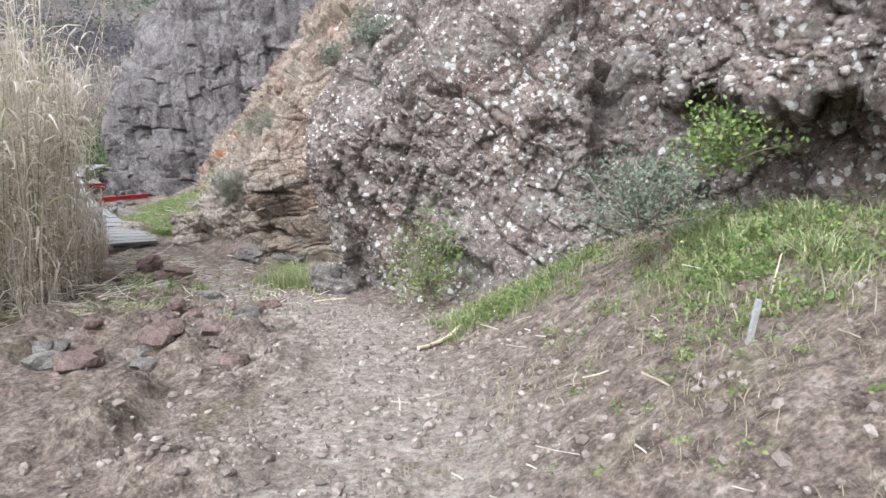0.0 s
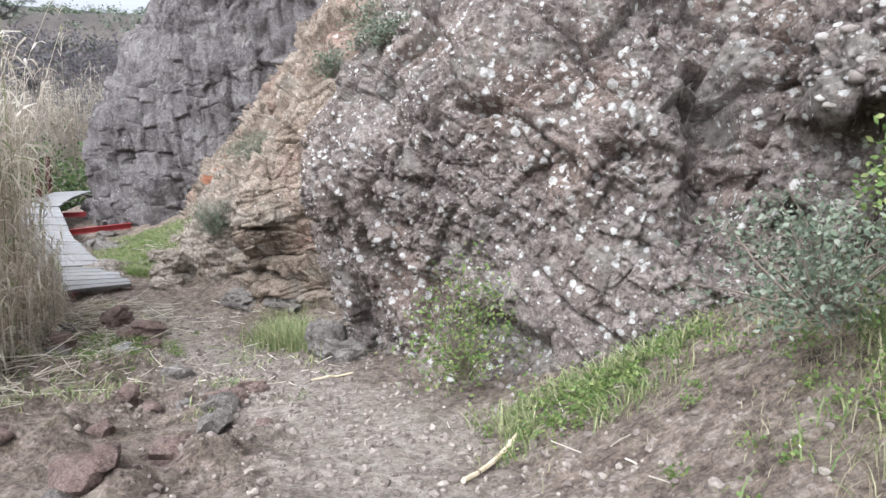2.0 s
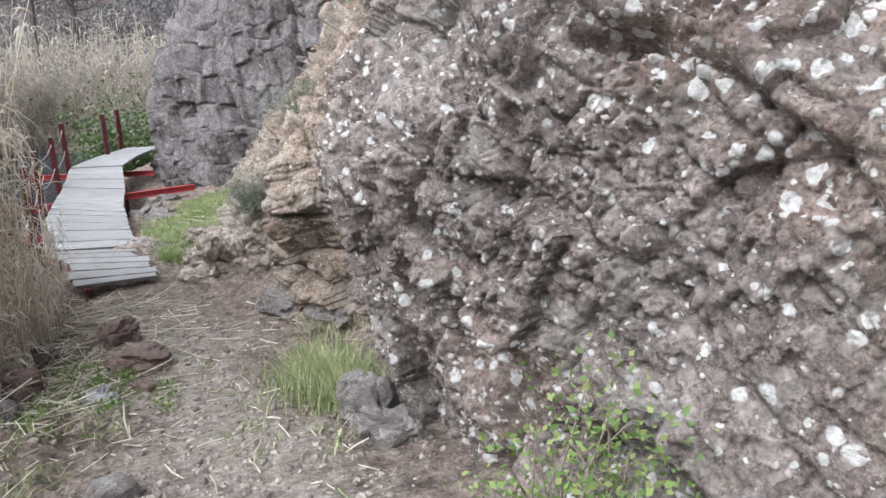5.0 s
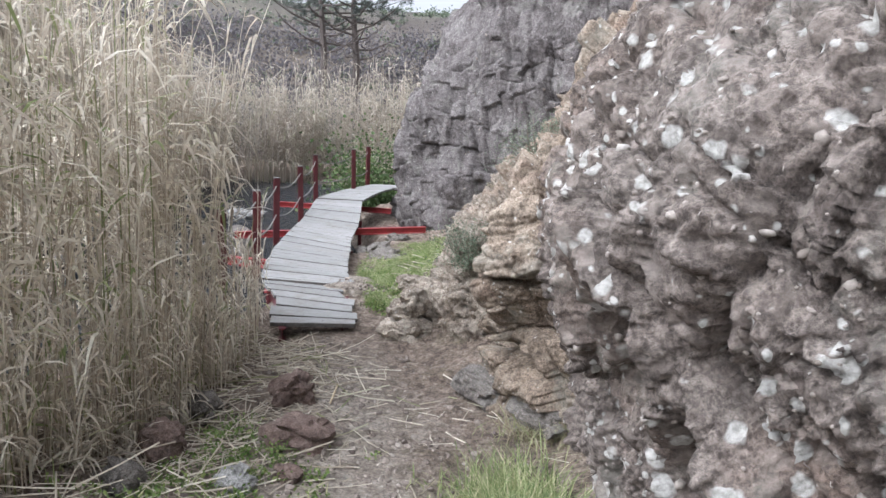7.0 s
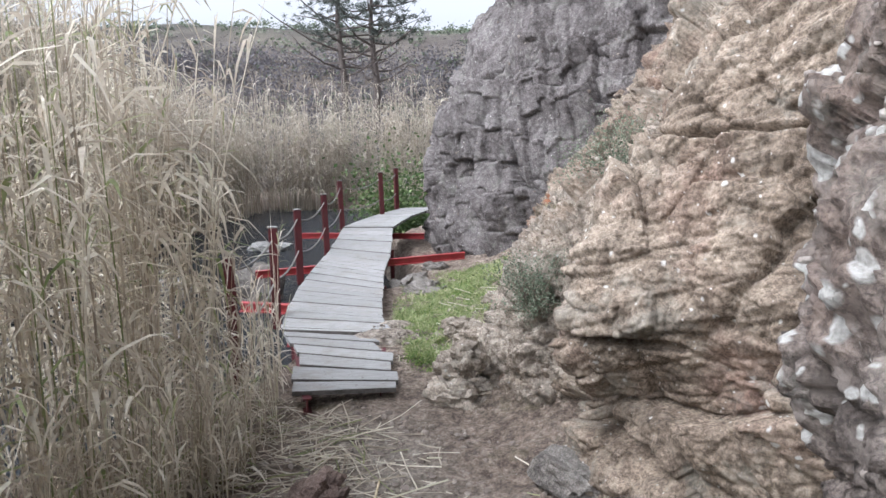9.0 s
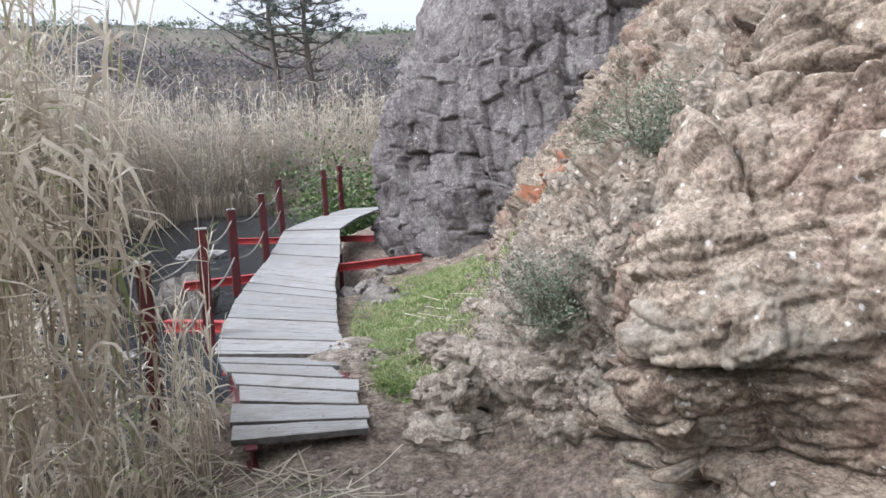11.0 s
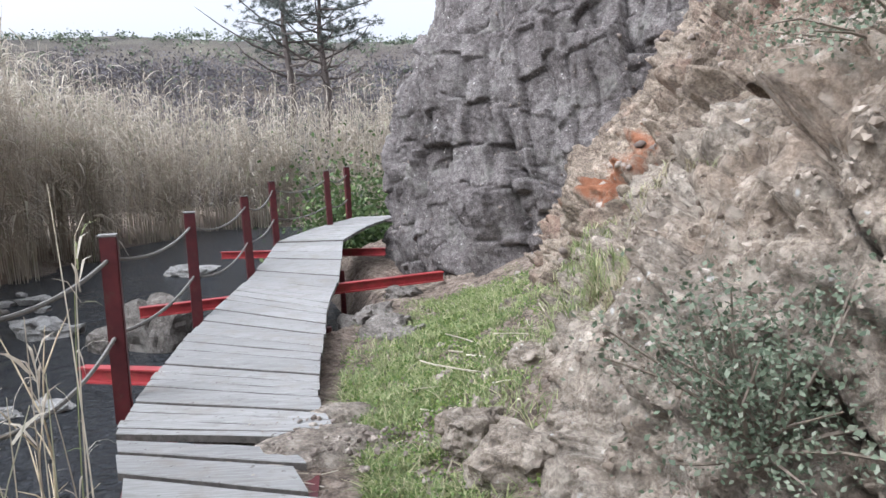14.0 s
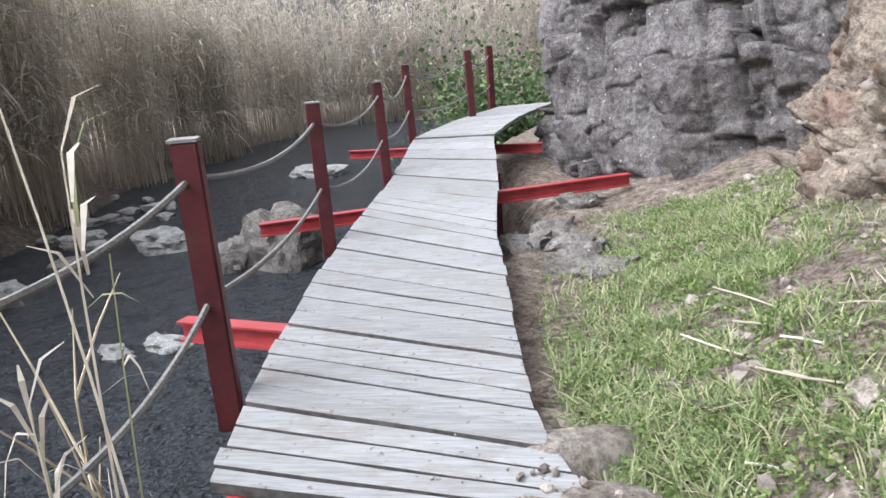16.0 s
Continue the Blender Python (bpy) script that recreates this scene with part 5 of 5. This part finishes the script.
face_pebbles("embedded_cobbles", A_P, A_N, 3000, 0.005, 0.02, -0.2, 3.4, CLAST, "pale and brown cobbles embedded in the conglomerate rock", 201)
face_pebbles("embedded_cobbles", F_P, F_N, 700, 0.01, 0.045, 0.6, 3.4, CLAST, "cobbles embedded in the overhanging rock", 202)
face_pebbles("slope_stones", C_P, C_N, 4500, 0.006, 0.026, -0.5, 2.6, SLOPEGRIT, "loose stones and crumbs covering the steep slope", 203, 1, False)
face_pebbles("cliff_cobbles", E_P, E_N, 500, 0.012, 0.04, -0.5, 5.0, GRIT, "cobbles weathering out of the cliff", 204)
face_pebbles("outcrop_stones", D_P, D_N, 500, 0.015, 0.06, -0.3, 2.6, GRIT, "stones lodged in the yellow outcrop", 205)


def ground_pebbles():
    g = np.random.RandomState(77)
    n = 11000
    y = g.uniform(-3.4, 7.2, n)
    track = np.interp(y, [-6, -3, 0, 1.8, 3, 4.5, 6, 7], [1.8, 1.75, 1.5, 1.1, 0.2, -0.9, -2.0, -2.9])
    x = track + g.normal(0, 1.0, n)
    keep = (x < 3.8) & (x > -3.2)
    x, y = x[keep], y[keep]
    sizes = 0.005 + 0.026 * g.uniform(0, 1, len(x)) ** 4
    pebble_mesh("ground_pebbles", np.stack([x, y, ground_z(x, y) + sizes * 0.2], 1), sizes, GRIT, "scattered pebbles and crumbs of earth on the path", 78, 0, 0.75)
    n = 1500
    y = g.uniform(8.0, 13.4, n)
    x = np.interp(y, [8, 9, 10.5, 12, 13.3], [-3.0, -3.4, -3.9, -4.4, -4.9]) + g.normal(0, 0.45, n)
    sizes = 0.006 + 0.04 * g.uniform(0, 1, n) ** 4
    pebble_mesh("ground_pebbles", np.stack([x, y, ground_z(x, y) + sizes * 0.2], 1), sizes, GRIT, "pebbles among the grass of the bank", 79, 0, 0.75)
    n = 150
    y = g.uniform(8.4, 8.9, n)
    x = -3.6 + g.normal(0, 0.28, n) - (y - 8.4) * 0.7
    sizes = 0.005 + 0.02 * g.uniform(0, 1, n) ** 3
    pebble_mesh("ground_pebbles", np.stack([x, y, np.full(n, -0.355)], 1), sizes, GRIT, "earth and pebbles spilled over the boards", 80, 0, 0.75)


ground_pebbles()


def straw_litter(name, n, pick, label, seed, lo=0.08, hi=0.5):
    r = random.Random(seed)
    verts, faces = [], []
    pts = [pick(r) for _ in range(n)]
    xs, ys = np.array(pts).T
    zs = ground_z(xs, ys)
    for x, y, z in zip(xs, ys, zs):
        a, ln = r.uniform(0, 6.283), r.uniform(lo, hi)
        d = Vector((math.cos(a), math.sin(a), r.uniform(-0.05, 0.18)))
        w = r.uniform(0.002, 0.006)
        mid = Vector((x, y, z + 0.012)) + d * ln * 0.5 + Vector((-d.y, d.x, 0)) * r.uniform(-0.06, 0.06) * ln * 4 * 0.3
        v, f = tube([Vector((x, y, z + 0.01)), mid, Vector((x, y, z + 0.014)) + d * ln], w, 4)
        o = len(verts)
        verts += v
        faces += [tuple(i + o for i in q) for q in f if len(q) == 4]
    me = mesh_from(name, [tuple(v) for v in verts], faces, REED, smooth=False)
    return tagged(new(name, me), label, "straw", kind="stuff")


def litter_spot(r):
    y = r.uniform(2.4, 7.0)
    edge = float(np.interp(y, [2.4, 4, 5.2, 6.2, 7.0], [-2.0, -2.2, -2.45, -2.85, -3.3]))
    return edge + r.gauss(0, 0.45), y


straw_litter("straw_litter", 1100, litter_spot, "broken reed straw littering the ground", 91)
straw_litter("straw_litter", 260, lambda r: (float(np.interp(r.uniform(0, 1), [0, 1], [0.6, -2.9])) + r.gauss(0, 0.3), r.uniform(2.6, 6.9)), "scattered straw on the path", 92, 0.04, 0.22)
straw_litter("straw_litter", 70, lambda r: (r.uniform(1.6, 3.6), r.uniform(-2.6, 1.8)), "scattered straw and twigs on the slope", 93, 0.04, 0.22)
straw_litter("straw_litter", 70, lambda r: (r.gauss(-3.3, 0.4), r.uniform(8.0, 10.5)), "scattered straw in the grass of the bank", 94, 0.06, 0.35)


def cane(name, pts, radius, label, material=STALK):
    v, f = tube(pts, radius, 6)
    return tagged(part(name, (v, f), material, None), label, "cane")


def lying(x, y, a, ln, lift=0.02):
    """A line lying on the ground from (x, y) in the direction a, in degrees."""
    out = []
    for k in range(6):
        px, py = x + math.cos(radians(a)) * ln * k / 5, y + math.sin(radians(a)) * ln * k / 5
        out.append((px, py, float(ground_z(px, py)[0]) + lift))
    return out


cane("fallen_cane", lying(1.68, 0.98, 58, 0.62), 0.014, "pale dry cane lying across the path edge")
cane("fallen_cane", lying(0.55, 2.9, 35, 0.35), 0.008, "short pale cane lying on the path")
cane("fallen_cane", lying(-2.05, 5.9, 120, 0.45), 0.008, "dry cane lying beside the path")
cane("fallen_cane", lying(-3.35, 8.6, 65, 0.5), 0.008, "dry cane lying in the grass")
cane("fallen_cane", lying(3.35, -0.7, 60, 0.7), 0.004, "long dry stem lying on the grassy slope")


def split_stake():
    bm = bmesh.new()
    x, y = 3.16, -1.0
    z = float(ground_z(x, y)[0])
    box(bm, (0.028, 0.018, 0.22), Matrix.Translation((x, y, z + 0.07)) @ Matrix.Rotation(0.12, 4, 'Y'))
    bmesh.ops.bevel(bm, geom=bm.edges[:], offset=0.004, segments=1, affect='EDGES')
    tagged(part("wooden_stake", bm, PLANK, None), "short pale wooden stake standing in the slope", "stake")


split_stake()
stone(on_ground(0.62, 4.05, 0.05), (0.20, 0.16, 0.13), STONE, "pale broken rock at the foot of the face", 151)
stone(on_ground(0.42, 4.28, 0.10), (0.18, 0.13, 0.24), STONE, "grey broken rock leaning on the face", 152)
stone(on_ground(-1.05, 6.75, 0.03), (0.36, 0.22, 0.15), STONE, "pale slab of rock under the ochre overhang", 153, turn=-0.5)
stone(on_ground(-0.5, 6.35, 0.02), (0.30, 0.2, 0.13), STONE, "pale slab of rock under the ochre overhang", 154, turn=-0.7)
stone(on_ground(-2.42, 7.62, 0.03), (0.24, 0.18, 0.13), ROCK_C, "pale grey rock at the toe of the slope", 155)
stone(on_ground(-2.72, 8.5, 0.0), (0.2, 0.16, 0.14), ROCK_C, "pale grey rock at the toe of the slope", 156)
stone(on_ground(-3.05, 9.6, 0.0), (0.16, 0.13, 0.10), ROCK_C, "pale grey rock in the grass of the bank", 157)
for k, (x, y, z, a) in enumerate(((-3.05, 8.75, -0.22, 1.0), (-2.72, 8.05, -0.36, 0.7), (-3.0, 8.4, -0.46, 0.4), (-2.95, 9.15, -0.3, 1.3), (-2.5, 7.75, -0.3, 0.2), (-2.3, 7.55, -0.1, 0.9), (-3.25, 9.7, -0.3, 1.1))):
    tagged(stone((x, y, z), (0.18 - 0.02 * (k % 3), 0.11, 0.10 + 0.02 * (k % 2)), ROCK_C, "pale slab of broken rock at the toe of the slope", 320 + k, "broken_rock", 4, a), group="slabs at the slope toe")
rs2 = random.Random(18)
for k in range(22):
    y = rs2.uniform(0.2, 3.4)
    x = rs2.uniform(-1.5, 0.5)
    sz = rs2.uniform(0.04, 0.12)
    tagged(stone(on_ground(x, y, sz * 0.2), (sz * 1.3, sz, sz * 0.7), STONE_RED if k % 2 else STONE, "clod of brown earth on the rough ground", 170 + k, "earth_clod", 2, rs2.uniform(0, 3)), group="clods of earth")
